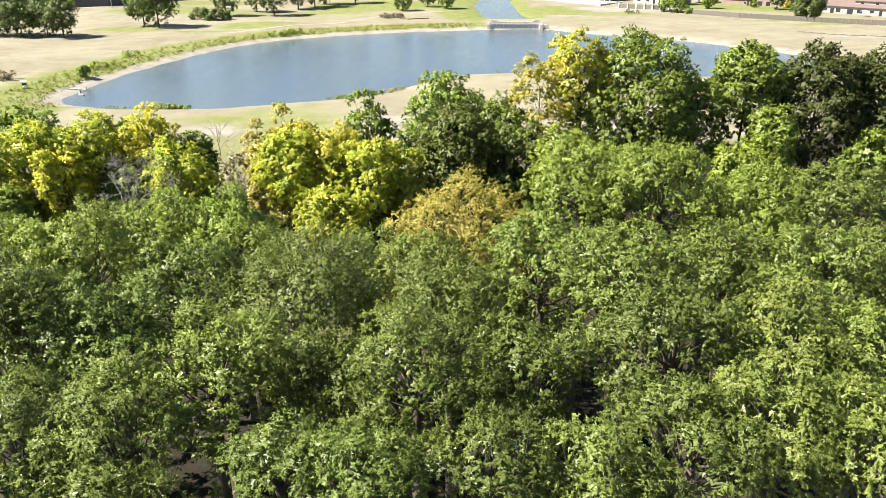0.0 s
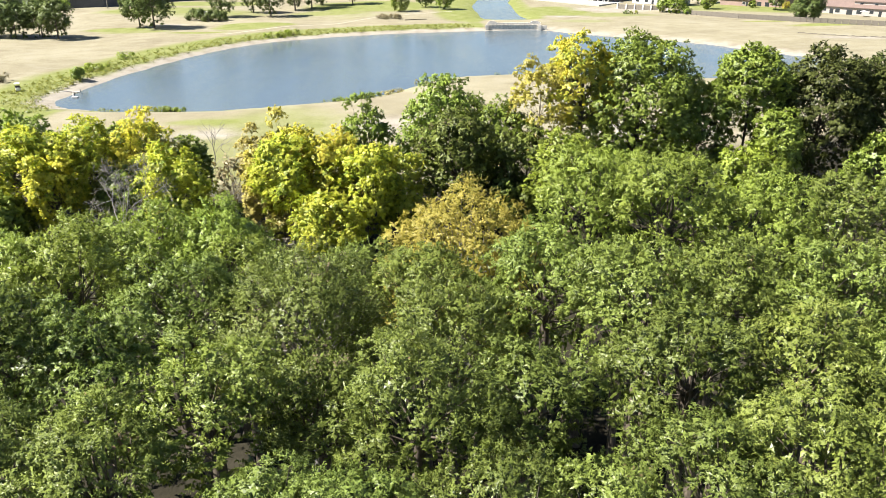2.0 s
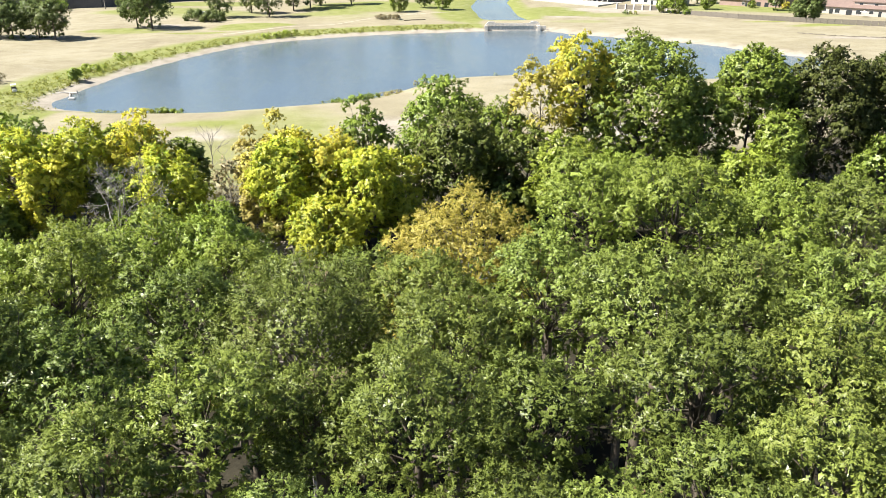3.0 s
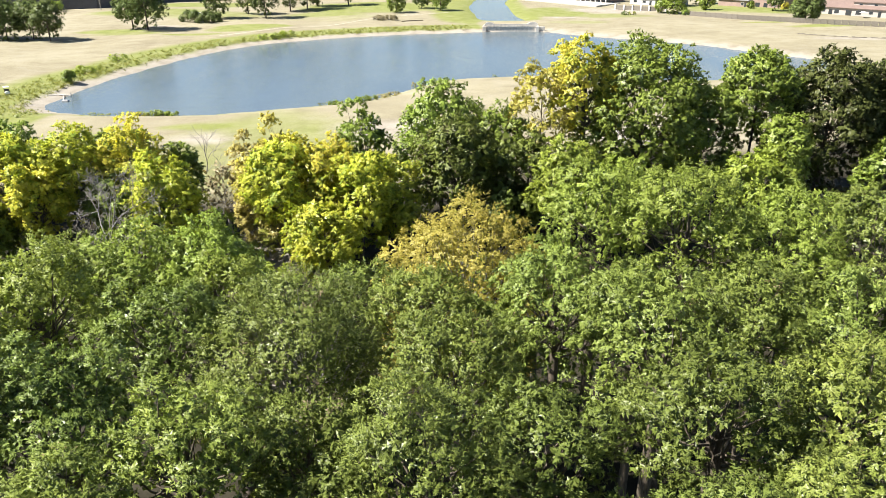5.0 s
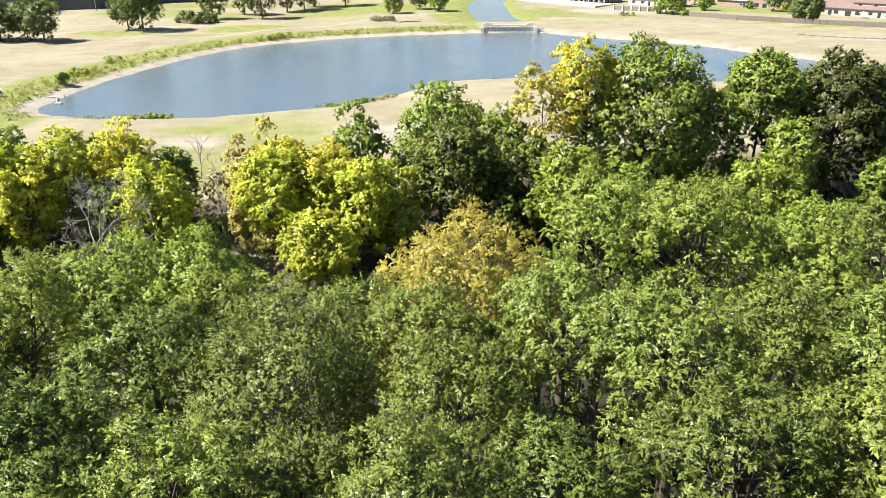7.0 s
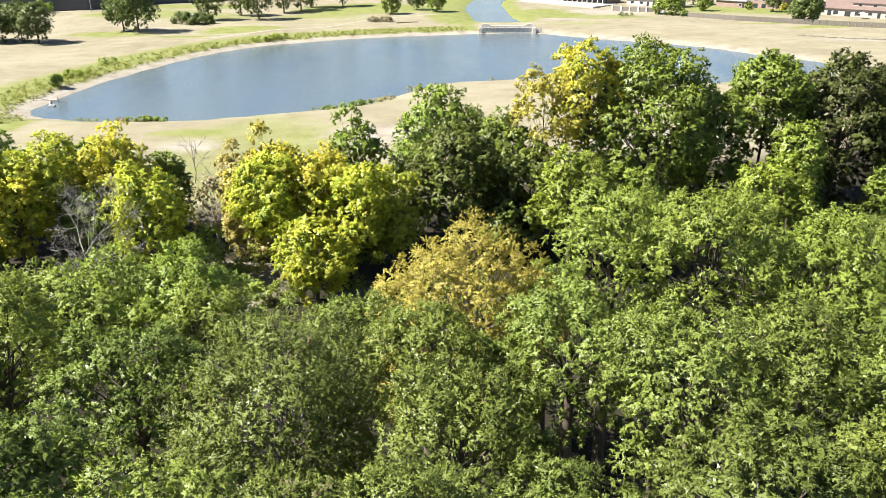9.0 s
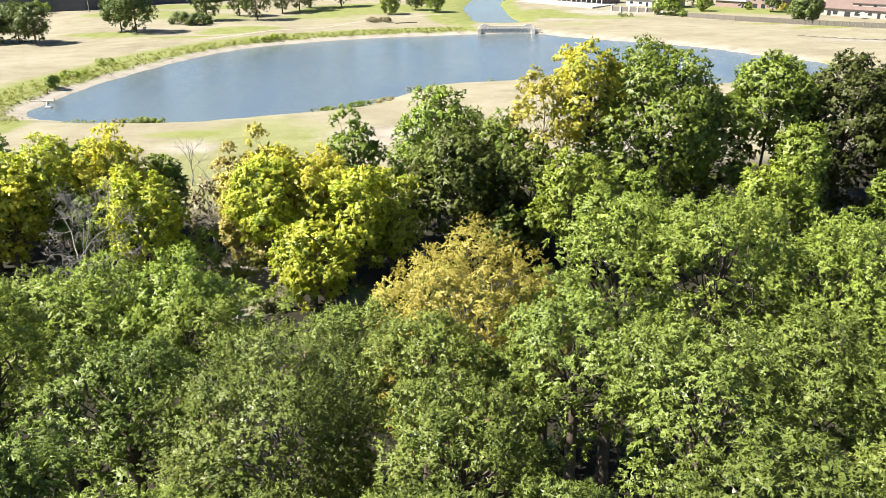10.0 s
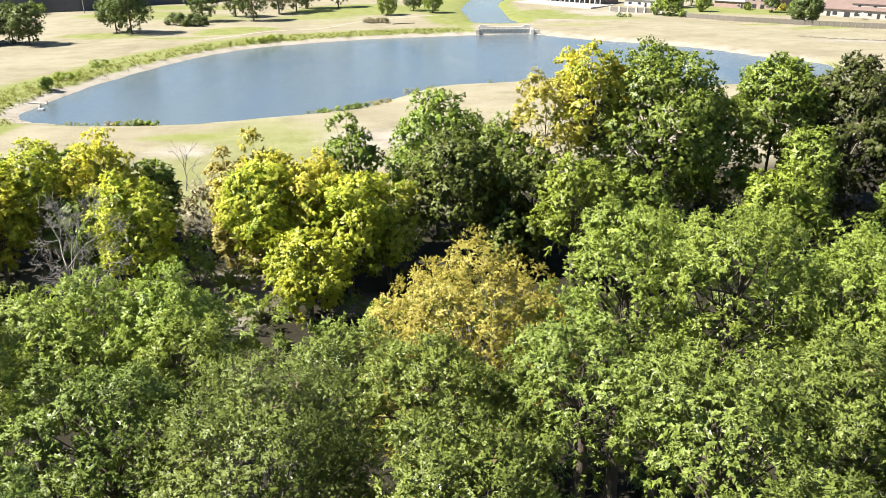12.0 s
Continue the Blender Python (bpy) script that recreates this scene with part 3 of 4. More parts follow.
mid_tree("gold", -20.6, 87, 13.0, 2.8, "amber autumn tree in the row along the creek", bottom=4.0)
mid_tree("yellow", -14.2, 86, 14.9, 4.6, YE)
mid_tree("yellowgreen", -9.3, 82, 14.4, 3.9, YG)
mid_tree("yellowgreen", -5.2, 84, 13.8, 3.0, YG)
mid_tree("tan", -22.0, 88.5, 7.5, 2.3, "low ochre autumn tree at the edge of the creek", sprays=1300)
mid_tree("yellowgreen", -12.5, 75, 10.6, 3.0, YG)
mid_tree("mid", -9.3, 92, 18.0, 2.8, "small green tree standing behind the yellow trees", boughs=1)
mid_tree("mid", -34.0, 97, 11.5, 2.3, "small dark green tree beside the meadow", boughs=1)
mid_tree("mid", 0.2, 98, 19.2, 5.2, "round green tree beside the pond meadow", boughs=1)
mid_tree("olive", 1.9, 88, 16.4, 4.5, "dark olive-green tree in the row along the creek", bottom=3.5, boughs=1)
mid_tree("mid", 7.6, 96, 16.6, 3.9, GR, boughs=1)
mid_tree("green", 10.0, 89, 14.8, 3.2, "pale green tree in the row along the creek")
mid_tree("green", 8.4, 86, 9.0, 2.6, "low green tree in the row along the creek")
mid_tree("yellow", 18.2, 96, 24.9, 3.6, "tall yellow autumn tree over the pond", bottom=9, boughs=3, ragged=0.1)
mid_tree("gold", 12.8, 95, 22.0, 3.6, "thin amber autumn tree over the pond", sprays=1700, core=0.03, trunk_r=0.13, bottom=7, boughs=1, ragged=0.16, lobes=34, fill=0)
mid_tree("mid", 25.6, 97, 23.4, 7.8, "large spreading green tree along the creek", lobes=64, sprays=8200, boughs=1, bottom=2.5)
mid_tree("vivid", 14.3, 82, 17.0, 3.3, "lime-green tree in the row along the creek")
mid_tree("mid", 19.8, 84, 13.0, 3.4, GR)
mid_tree("mid", 34.2, 98, 18.6, 4.7, GR, bottom=2.0, boughs=1)
mid_tree("mid", 42.0, 101, 21.3, 5.0, "tall dark green tree with a bare trunk", bottom=10.0, boughs=1, low=-0.4, trunk_r=0.2)
mid_tree("bright", 43.4, 93, 16.4, 2.7, "pale green tree in the row along the creek", bottom=3)
mid_tree("vivid", 36.6, 86, 13.2, 3.3, "small bright green tree under the tall ones")
mid_tree("shade_olive", 51.9, 100, 21.8, 6.9, "large dark olive-green tree in the row along the creek", lobes=60, bottom=1.5, sprays=6600, boughs=1)
mid_tree("shade_olive", 62.0, 100, 20.6, 6.4, "large dark olive-green tree in the row along the creek", lobes=60, bottom=1.5, sprays=6600, boughs=1)
mid_tree("mid", 57.0, 92, 11.5, 3.8, GR)


def shrub(kind, x, y, h, R, label, sprays=160, leaf=0.3, name="shrub", group="", per=8):
    SEED[0] += 1
    rng = np.random.default_rng(100 + SEED[0])
    gz = ground_z(x, y) - 0.05
    c, r = make_lobes(rng, R, h * 0.5, h * 0.48, 9, -0.8, 0.42)
    c[:, 2] = np.clip(c[:, 2], 0.2, h - r * 0.6)
    t = root(name, x, y, gz, 0, label, "shrub", group)
    paths = [[((0, 0, 0), 0.05 + 0.01 * h), (ci * 0.5 + np.array([0, 0, 0.1]), 0.035), (ci, 0.012)] for ci in c]
    child("trunk", mesh_from("trunk", *tubes(paths, 5), BARK, True), t)
    cloud = leaf_cloud(rng, c, r, np.array([0, 0, h * 0.3]), int(sprays * 1.45), per, leaf * 1.6, leaf, leaf * 0.55, tuft=0.22 * R, per_tuft=3)
    child("foliage", leaf_mesh("foliage", [cloud], kind), t)
    return t


def bare_tree(x, y, h, spread, label, seed, levels=4, name="bare_tree", bark=None, trunk_r=None):
    """A leafless tree: limbs that fork into ever thinner twigs."""
    rng = np.random.default_rng(seed)
    t = root(name, x, y, ground_z(x, y) - 0.05, 0, label, "tree")
    tr = trunk_r or 0.014 * h + 0.03
    trunk_paths, limb_paths = [], []

    def grow(p, d, length, rad, lev):
        mid = p + d * length * 0.5 + rng.normal(0, 0.06, 3) * length
        d2 = unit(d + rng.normal(0, 0.2, 3) + np.array([0, 0, 0.06]))
        end = mid + d2 * length * 0.5
        (trunk_paths if lev == 0 else limb_paths).append([(p, rad), (mid, rad * 0.8), (end, rad * 0.55)])
        if lev >= levels:
            return
        for _ in range(rng.integers(3, 5) if lev else 6):
            u = rng.uniform(0.25, 1.0)
            q = p + (mid - p) * (2 * u) if u < 0.5 else mid + (end - mid) * (2 * u - 1)
            nd = unit(d2 * 0.8 + rng.normal(0, 0.62, 3) * np.array([spread, spread, 0.8]))
            grow(q, nd, length * rng.uniform(0.5, 0.72), max(rad * 0.5, 0.014), lev + 1)

    grow(np.zeros(3), np.array([rng.normal(0, 0.08), rng.normal(0, 0.08), 1.0]), h * 0.5, tr, 0)
    child("trunk", mesh_from("trunk", *tubes(trunk_paths, 7), bark or BARK_GREY, True), t)
    child("branchwork", mesh_from("branchwork", *tubes(limb_paths, 4), bark or BARK_GREY, True), t)
    return t


bare_tree(-35.4, 77, 15.0, 0.75, "dead grey tree with bare branches among yellow trees", 3, 5, trunk_r=0.13)
bare_tree(-34.0, 77.5, 9.0, 0.9, "dead grey tree with bare branches among yellow trees", 8, 5, trunk_r=0.1)
bare_tree(-36.8, 116, 9.0, 0.8, "thin bare tree on the green meadow", 4, 3, trunk_r=0.10)
bare_tree(-33.0, 112, 6.5, 0.9, "thin bare tree on the green meadow", 14, 3, trunk_r=0.08)
bare_tree(3.2, 96, 6.0, 1.6, "dry grey brush in the shade of the creek trees", 6, 3, "dry_bush", trunk_r=0.08)
bare_tree(-1.5, 97, 6.5, 1.6, "dry grey brush in the shade of the creek trees", 16, 3, "dry_bush", trunk_r=0.08)
bare_tree(50.5, 100, 5.6, 1.4, "dry grey brush at the edge of the creek", 7, 3, "dry_bush", trunk_r=0.07)
shrub("mid", 9.4, 93, 5, 2.4, "dark green shrub in the shade of the creek trees", 220)
shrub("bright", -3.5, 70, 4.5, 2.6, "green shrub between the wood and the creek", 260, 0.24)
shrub("mid", 3.0, 68, 5.5, 2.8, "green shrub between the wood and the creek", 260, 0.24)
shrub("olive", -8.5, 66, 4.0, 2.4, "olive-green shrub between the wood and the creek", 240, 0.24)
shrub("vivid", 42.5, 82, 7.0, 3.2, "bright green shrub under the tall creek trees", 420, 0.24)
shrub("mid", 47.5, 84, 6.0, 3.0, "dark green shrub in the shade of the creek trees", 380, 0.24)
shrub("mid", 1.5, 75, 5.0, 3.0, "green shrub between the wood and the creek", 320, 0.24)
shrub("reed", -21.5, 76.5, 1.2, 2.0, "straw-coloured shrub on bare dirt", 220, 0.22)
shrub("vivid", -17.0, 76.5, 2.2, 1.6, "low bright green shrub on bare dirt", 220, 0.22)
shrub("reed", -21.5, 84, 3.2, 2.0, "straw-coloured shrub on bare dirt", 200)
shrub("tan", -19.5, 87, 5.5, 2.2, "tan-leaved shrub on bare dirt", 260)
shrub("mid", -25.5, 83, 5.0, 2.4, "green shrub at the foot of the yellow trees", 240)
shrub("mid", 30.0, 90, 5.5, 2.6, "dark green shrub in the shade of the creek trees", 240)
shrub("mid", 46.5, 96, 5.0, 2.6, "dark green shrub in the shade of the creek trees", 240)
shrub("mid", -33.0, 86, 5.0, 2.8, "green shrub at the foot of the yellow trees", 240)
shrub("mid", 57.5, 96, 4.0, 2.4, "dark green shrub in the shade of the creek trees", 200)
shrub("straw", 53.0, 99.5, 2.6, 2.0, "dry tan shrub on bare dirt", 160)
# Row added where only deep shade lies; its dark leaves stand in for it.
for hx, hy, hh in ((20.5, 104, 4.2), (26.5, 105, 5.0), (31.5, 106, 5.0), (36.5, 107, 4.4), (48.0, 106, 4.5), (55.0, 107, 5.0)):
    shrub("shade_olive", hx, hy, hh, 3.0, "dark green shrub in the shade of the creek trees", 260)
shrub("mid", 23.0, 88, 6.0, 2.8, "dark green shrub in the shade of the creek trees", 240)
shrub("mid", -94.3, 195, 3.2, 1.3, "round green bush on the grassy bank", 500)
for hx, hy, hh in ((-60.0, 160.0, 1.2), (-58.6, 160.1, 0.9), (-56.8, 159.9, 0.6)):
    shrub("bright", hx, hy, hh, 1.2, "low green bush at the water's edge", 150, 0.22)
shrub("reed", -63.0, 159.8, 0.6, 1.3, "low yellow-green weeds at the water's edge", 130, 0.2)
shrub("straw", -65.2, 159.9, 0.6, 1.1, "dry reddish weeds at the water's edge", 110, 0.2)
for hx, hy, hh in ((-19.3, 171.2, 0.8), (-17.2, 171.8, 1.1), (-15.6, 172.8, 0.9), (-23.3, 169.7, 0.6)):
    shrub("mid", hx, hy, hh, 1.3, "low dark green bush on the near bank", 130, 0.22)
for hx, hy in ((-12.6, 177.0), (-10.6, 179.4), (-4.6, 191.0)):
    shrub("tan", hx, hy, 0.7, 1.5, "dry tan weeds on the near bank", 90, 0.2)
for hx, hy, hh in ((-57, 279.5, 1.6), (-54.5, 281, 1.8), (-61.5, 276.5, 1.2), (-96.5, 211, 1.4), (-95.5, 229, 1.5), (-96, 207, 1.2)):
    shrub("vivid", hx, hy, hh, 2.4, "bright green bush among the bank weeds", 150, 0.3)
shrub("straw", -112.5, 191, 2.0, 1.8, "dry grey-brown bush on the dry turf", 130)
shrub("straw", -115.5, 193, 1.8, 1.6, "dry grey-brown bush on the dry turf", 110)
for k, (hx, hy) in enumerate(((-106.5, 335), (-102.5, 333), (-98, 330), (-94.5, 328.5))):
    shrub("far", hx, hy, 4.4 - 0.2 * (k % 2), 3.0, "dense dark green hedge bush on the fairway", 700, 0.36, "hedge", "hedge bushes")
for hx, hy in ((-25.5, 332.5), (-23.4, 331.5), (-20.2, 332.2), (-17.8, 331)):
    shrub("straw", hx, hy, 1.8, 1.4, "tan clump of tall dry grass", 120, 0.35, "grass_clump", "dry grass clumps")


# ---- golf course trees ----
def oak(x, y, h, R, label="dark green oak casting shade on the dry fairway", kind="far", **more):
    opts = dict(bottom=h * 0.13, fill=0.66, lobes=40, sprays=int(30 * R * R + 200), per=6, leaf=0.38, wide=0.85, spray=0.4, tuft=0.6, per_tuft=3, low=-0.7, size=0.3, ragged=0.14, boughs=1, core=0.4, core_leaf=2.0, group="fairway trees")
    opts.update(more)
    return tree(kind, x, y, ground_z(x, y) + h, R, label, **opts)


oak(-166, 283, 13, 7.8)
oak(-156.8, 281.8, 12, 7.8)
oak(-148.2, 284, 13, 6.6)
oak(-139.8, 279, 13.5, 5.8)
oak(-121.5, 310, 15, 6.4)
oak(-113.8, 305, 19, 8.0)
oak(-97.0, 345, 15, 6.5)
oak(-89.0, 368, 17, 7)
oak(-76.8, 350, 17, 7)
oak(-71.0, 379, 18, 7)
oak(-64.2, 388, 18, 7)
oak(-61.0, 402, 17, 7)
oak(-45.6, 407, 16, 6)
oak(-18.4, 363, 8.5, 4.2, kind="mid")
oak(-6.9, 381, 10, 5)
oak(2.4, 372, 9, 5, kind="mid")
oak(152.0, 316, 10.5, 6, "dense dark green tree in front of the fence", bottom=0.8, low=-0.9, sprays=2600)
oak(108.5, 352, 8.5, 4.5, "leaning green tree beside the garden fence", kind="mid", bottom=1.0)
oak(104.5, 358, 6.0, 3.0, "small green tree beside the garden fence", kind="mid", bottom=1.0)
oak(126.5, 362, 7.0, 3.2, "young bright green tree on a lawn", kind="bright")
oak(156.5, 357, 7.5, 3.2, "dark conical garden tree on a lawn", bottom=1.5)
oak(119, 385, 10, 6, "green garden tree behind the houses", kind="mid")
oak(133, 395, 11, 6, "green garden tree behind the houses", kind="mid")
oak(160, 392, 12, 6, "green garden tree behind the houses", kind="mid")
shrub("yellow", 164.5, 364, 3.4, 1.8, "yellow garden shrub beside a house", 150, 0.4)
shrub("mid", 167.5, 360, 3.6, 2.2, "round clipped green garden shrub", 220, 0.4)
shrub("mid", 150.5, 369, 3.2, 1.7, "green garden shrub beside a house", 150, 0.4)
shrub("mid", 112.5, 348, 3.0, 2.2, "green shrub beside the garden fence", 160, 0.4)
shrub("far", 85.5, 349, 1.4, 1.3, "low green shrub on the dry turf", 80, 0.3)
shrub("reed", 88.5, 348, 1.3, 1.6, "low yellow-green shrub on the dry turf", 80, 0.3)


def bank_weeds():
    """Tall weeds and reeds along the pond's banks."""
    rng = np.random.default_rng(11)
    pts, rad = [], []
    line = smooth_loop(FAR_SHORE + NEAR_SHORE, 30)
    cent = line.mean(axis=0)
    nxt = np.roll(line, -1, axis=0)
    far_n = len(FAR_SHORE) * 30
    for i in range(len(line)):
        far = i < far_n - 60 or i > len(line) - 40
        tang = nxt[i] - line[i]
        nrm = np.array([-tang[1], tang[0]]) / (np.hypot(*tang) + 1e-9)
        if np.dot(nrm, line[i] - cent) < 0:
            nrm = -nrm
        dens = 6 if far and line[i][0] < 14 else (1 if noise.noise(Vector((line[i][0] * 0.06, line[i][1] * 0.06, 2.0))) > 0.1 else 0)
        if line[i][0] > 15 and line[i][1] > 225:
            continue
        for _ in range(dens):
            o = 4.3 + 11 * rng.random() ** 1.6 if far else rng.uniform(0.1, 1.6)
            q = line[i] + nrm * o + rng.normal(0, 0.6, 2)
            pts.append(q)
            rad.append(rng.uniform(0.04, 0.18) * (1.0 if far else 0.9))
    pts = np.array(pts)
    z = height(pts[:, 0], pts[:, 1])
    c = np.concatenate([pts, (z + 0.04)[:, None]], 1)
    for name, kind, sel, lab in (("bank_weeds", "reed", np.arange(len(c)) % 7 != 0, "tall yellow-green weeds along the pond bank"),
                                 ("bank_bushes", "lime", np.arange(len(c)) % 7 == 0, "low green bushes along the pond bank")):
        cloud = leaf_cloud(rng, c[sel], np.array(rad)[sel] * (1.0 if kind == "reed" else 0.8), None, int(sel.sum() * 3), 8, 0.26, 0.24, 0.1, droop=-0.2, per_tuft=3, tuft=0.7, envelope=False, puff=0.85)
        tagged(new(name, leaf_mesh(name, [cloud], kind)), lab, "weeds", kind="stuff")


bank_weeds()


# ---- weir ----
def weir():
    w = root("weir", 29, 299, 0, -3, "weathered concrete weir wall with raised ends between pond and canal", "weir")
    bm = bmesh.new()
    prof = [(-10.6, -1), (10.6, -1), (10.6, 2.9), (9.2, 3.6), (7.4, 3.5), (6.2, 2.85), (-6.4, 2.85), (-7.6, 3.6), (-9.4, 3.5), (-10.6, 2.3)]
    fr = [bm.verts.new((x, 0, z)) for x, z in prof]
    bk = [bm.verts.new((x, 0.7, z)) for x, z in prof]
    bm.faces.new(fr), bm.faces.new(bk[::-1])
    for i in range(len(prof)):
        bm.faces.new((fr[i], bk[i], bk[(i + 1) % len(prof)], fr[(i + 1) % len(prof)]))
    bmesh.ops.recalc_face_normals(bm, faces=bm.faces[:])
    part("headwall", bm, CONCRETE, w)
    for sx in (-1, 1):
        part("buttress", box_bm(sx * 10.3 - 0.7, -0.9, -1, sx * 10.3 + 0.7, -0.003, 2.1, 0.12), CONCRETE, w)
    part("ledge", box_bm(-9.4, -0.22, 1.9, 9.4, -0.003, 2.1, 0.04), CONCRETE, w)
    part("wing_wall", box_bm(10.603, 0.0, -1, 13.2, 0.5, 1.9, 0.05), CONCRETE, w)


weir()


# ---- far wall, poles, paths ----
def ribbon(name, pts, width, lift, material, label, category):
    """A flat strip that follows the ground."""
    p = []
    pts = [np.array(q, float) for q in pts]
    for a, b in zip(pts[:-1], pts[1:]):
        k = max(2, int(np.hypot(*(b - a)) / 2))
        p += [a + (b - a) * i / k for i in range(k)]
    p = np.array(p + [pts[-1]])
    for _ in range(6):
        p[1:-1] = (p[:-2] + 2 * p[1:-1] + p[2:]) / 4
    tang = unit(np.gradient(p, axis=0))
    nrm = np.stack([-tang[:, 1], tang[:, 0]], -1)
    v, n = [], len(p)
    for off in (-width / 2, 0, width / 2):
        e = p + nrm * off
        v.append(np.stack([e[:, 0], e[:, 1], height(e[:, 0], e[:, 1]) + lift], -1))
    i = np.arange(n - 1)
    f = np.concatenate([np.stack([i + k * n, i + 1 + k * n, i + 1 + (k + 1) * n, i + (k + 1) * n], -1) for k in (0, 1)])
    tagged(new(name, mesh_from(name, np.concatenate(v), f.ravel(), np.full(len(f), 4), material, True)), label, category, kind="structure")


ribbon("path", [(-80, 284), (-73, 291), (-60, 305), (-44, 314), (-36, 326), (-26, 340), (-12, 352), (6, 362)], 1.2, 0.05, PATH, "pale worn cart path", "path")


def far_wall():
    pts = [(-330, 372), (-223, 384), (-172, 396), (-148, 432), (-112, 454), (-72, 470), (-20, 480)]
    w = root("wall_far", 0, 0, 0, 0, "long dark grey boundary wall with upright posts", "wall", kind="structure")
    for (ax, ay), (bx, by) in zip(pts[:-1], pts[1:]):
        n = max(1, int(math.hypot(bx - ax, by - ay) / 6))
        ang = math.degrees(math.atan2(by - ay, bx - ax))
        for k in range(n):
            x, y = ax + (bx - ax) * k / n, ay + (by - ay) * k / n
            ln = math.hypot(bx - ax, by - ay) / n
            gz = ground_z(x, y)
            p = part("wall_panel", box_bm(0.02, -0.1, -0.4, ln - 0.02, 0.1, 7.5), DARKWALL, w)
            p.matrix_local = pose(x, y, gz, 0, 0, ang)
            q = part("wall_post", box_bm(-0.2, -0.22, -0.4, 0.2, 0.14, 7.8, 0.03), DARKWALL, w)
            q.matrix_local = pose(x, y, gz, 0, 0, ang)


far_wall()


def utility_pole(x, y):
    t = root("utility_pole", x, y, ground_z(x, y) - 0.05, 10, "tall weathered wooden utility pole by the boundary wall", "pole", "utility poles")
    child("pole", mesh_from("pole", *tubes([[((0, 0, 0), 0.22), ((0, 0, 6), 0.19), ((0, 0, 12), 0.14)]], 8), BARK_GREY, True), t)
    part("crossarm", box_bm(-1.2, -0.06, 11.0, 1.2, 0.06, 11.15, 0.02), WOOD, t)


utility_pole(-166.5, 387)
utility_pole(-210, 379)
utility_pole(-118, 440)
shrub("mid", -188, 384, 6, 3.5, "grey-green tree-like bush before the boundary wall", 260, 0.5)
shrub("far", -158, 400, 5, 3.0, "grey-green bush before the boundary wall", 220, 0.5)
shrub("mid", -200, 380, 5, 3.5, "grey-green bush before the boundary wall", 220, 0.5)
shrub("far", -140, 440, 5, 3.5, "grey-green bush before the boundary wall", 220, 0.5)
shrub("far", -125, 446, 5, 3.5, "grey-green bush before the boundary wall", 220, 0.5)


# ---- fences ----
def plank_fence(pts, h, label):
    f = root("fence", 0, 0, 0, 0, label, "fence", kind="structure")
    plank = None
    for (ax, ay), (bx, by) in zip(pts[:-1], pts[1:]):
        ln = math.hypot(bx - ax, by - ay)
        n = int(ln / 2.4)
        ang = math.degrees(math.atan2(by - ay, bx - ax))
        for k in range(n):
            x, y = ax + (bx - ax) * k / n, ay + (by - ay) * k / n
            ob = part("fence_panel", box_bm(0, -0.03, 0, ln / n - 0.02, 0.03, h - 0.12 * ((k * 7) % 3) / 3), WOOD, f) if plank is None else child("fence_panel", plank, f)
            ob.matrix_local = pose(x, y, ground_z(x, y) - 0.05, 0, 0, ang)
            plank = plank or ob.data
            po = part("post", box_bm(-0.06, -0.1, 0, 0.06, 0.02, h + 0.08), WOOD, f)
            po.matrix_local = pose(x, y, ground_z(x, y) - 0.05, 0, 0, ang)


plank_fence([(113, 343), (128, 327), (148, 313), (174, 296), (205, 276)], 2.0, "weathered grey wooden garden fence along the course")


def pillar_fence():
    f = root("pillar_fence", 0, 0, 0, 0, "fence of white pillars with brown panels at the clubhouse", "fence")
    pts = [(88, 379), (91.5, 375.5), (95, 373), (98.3, 370), (101.5, 367.5), (105, 366), (108.2, 363.5)]
    for i, (x, y) in enumerate(pts):
        p = part("pillar", box_bm(-0.35, -0.35, 0, 0.35, 0.35, 2.5, 0.04), WHITE, f)
        p.matrix_local = pose(x, y, ground_z(x, y) - 0.05, 0, 0, -40)
        if i:
            ax, ay = pts[i - 1]
            ln = math.hypot(x - ax, y - ay)
            q = part("panel", box_bm(0.35, -0.05, 0.15, ln - 0.35, 0.05, 2.1), WOOD, f)
            q.matrix_local = pose(ax, ay, ground_z(ax, ay) - 0.05, 0, 0, math.degrees(math.atan2(y - ay, x - ax)))


pillar_fence()


# ---- houses ----
def window_part(w, x, z, wid, hei, y=0.0):
    win = part("window", box_bm(x - wid / 2, y - 0.06, z, x + wid / 2, y + 0.04, z + hei, 0.01), WHITE, w)
    p = part("pane", box_bm(x - wid / 2 + 0.1, y - 0.075, z + 0.1, x + wid / 2 - 0.1, y - 0.02, z + hei - 0.1), GLASS_DARK, win)
    return win


def gable_roof(w, x0, x1, y0, y1, z, rise, over, material):
    bm = bmesh.new()
    ym = (y0 + y1) / 2
    a, b, c, d = x0 - over, x1 + over, y0 - over, y1 + over
    hip = (y1 - y0) * 0.35
    vs = [bm.verts.new(p) for p in ((a, c, z), (b, c, z), (b, d, z), (a, d, z), (a + hip, ym, z + rise), (b - hip, ym, z + rise),
                                    (a, c, z - 0.2), (b, c, z - 0.2), (b, d, z - 0.2), (a, d, z - 0.2))]
    for q in ((0, 1, 5, 4), (1, 2, 5), (2, 3, 4, 5), (3, 0, 4), (0, 6, 7, 1), (1, 7, 8, 2), (2, 8, 9, 3), (3, 9, 6, 0), (9, 8, 7, 6)):
        bm.faces.new([vs[i] for i in q])
    bmesh.ops.recalc_face_normals(bm, faces=bm.faces[:])
    return part("roof", bm, material, w)


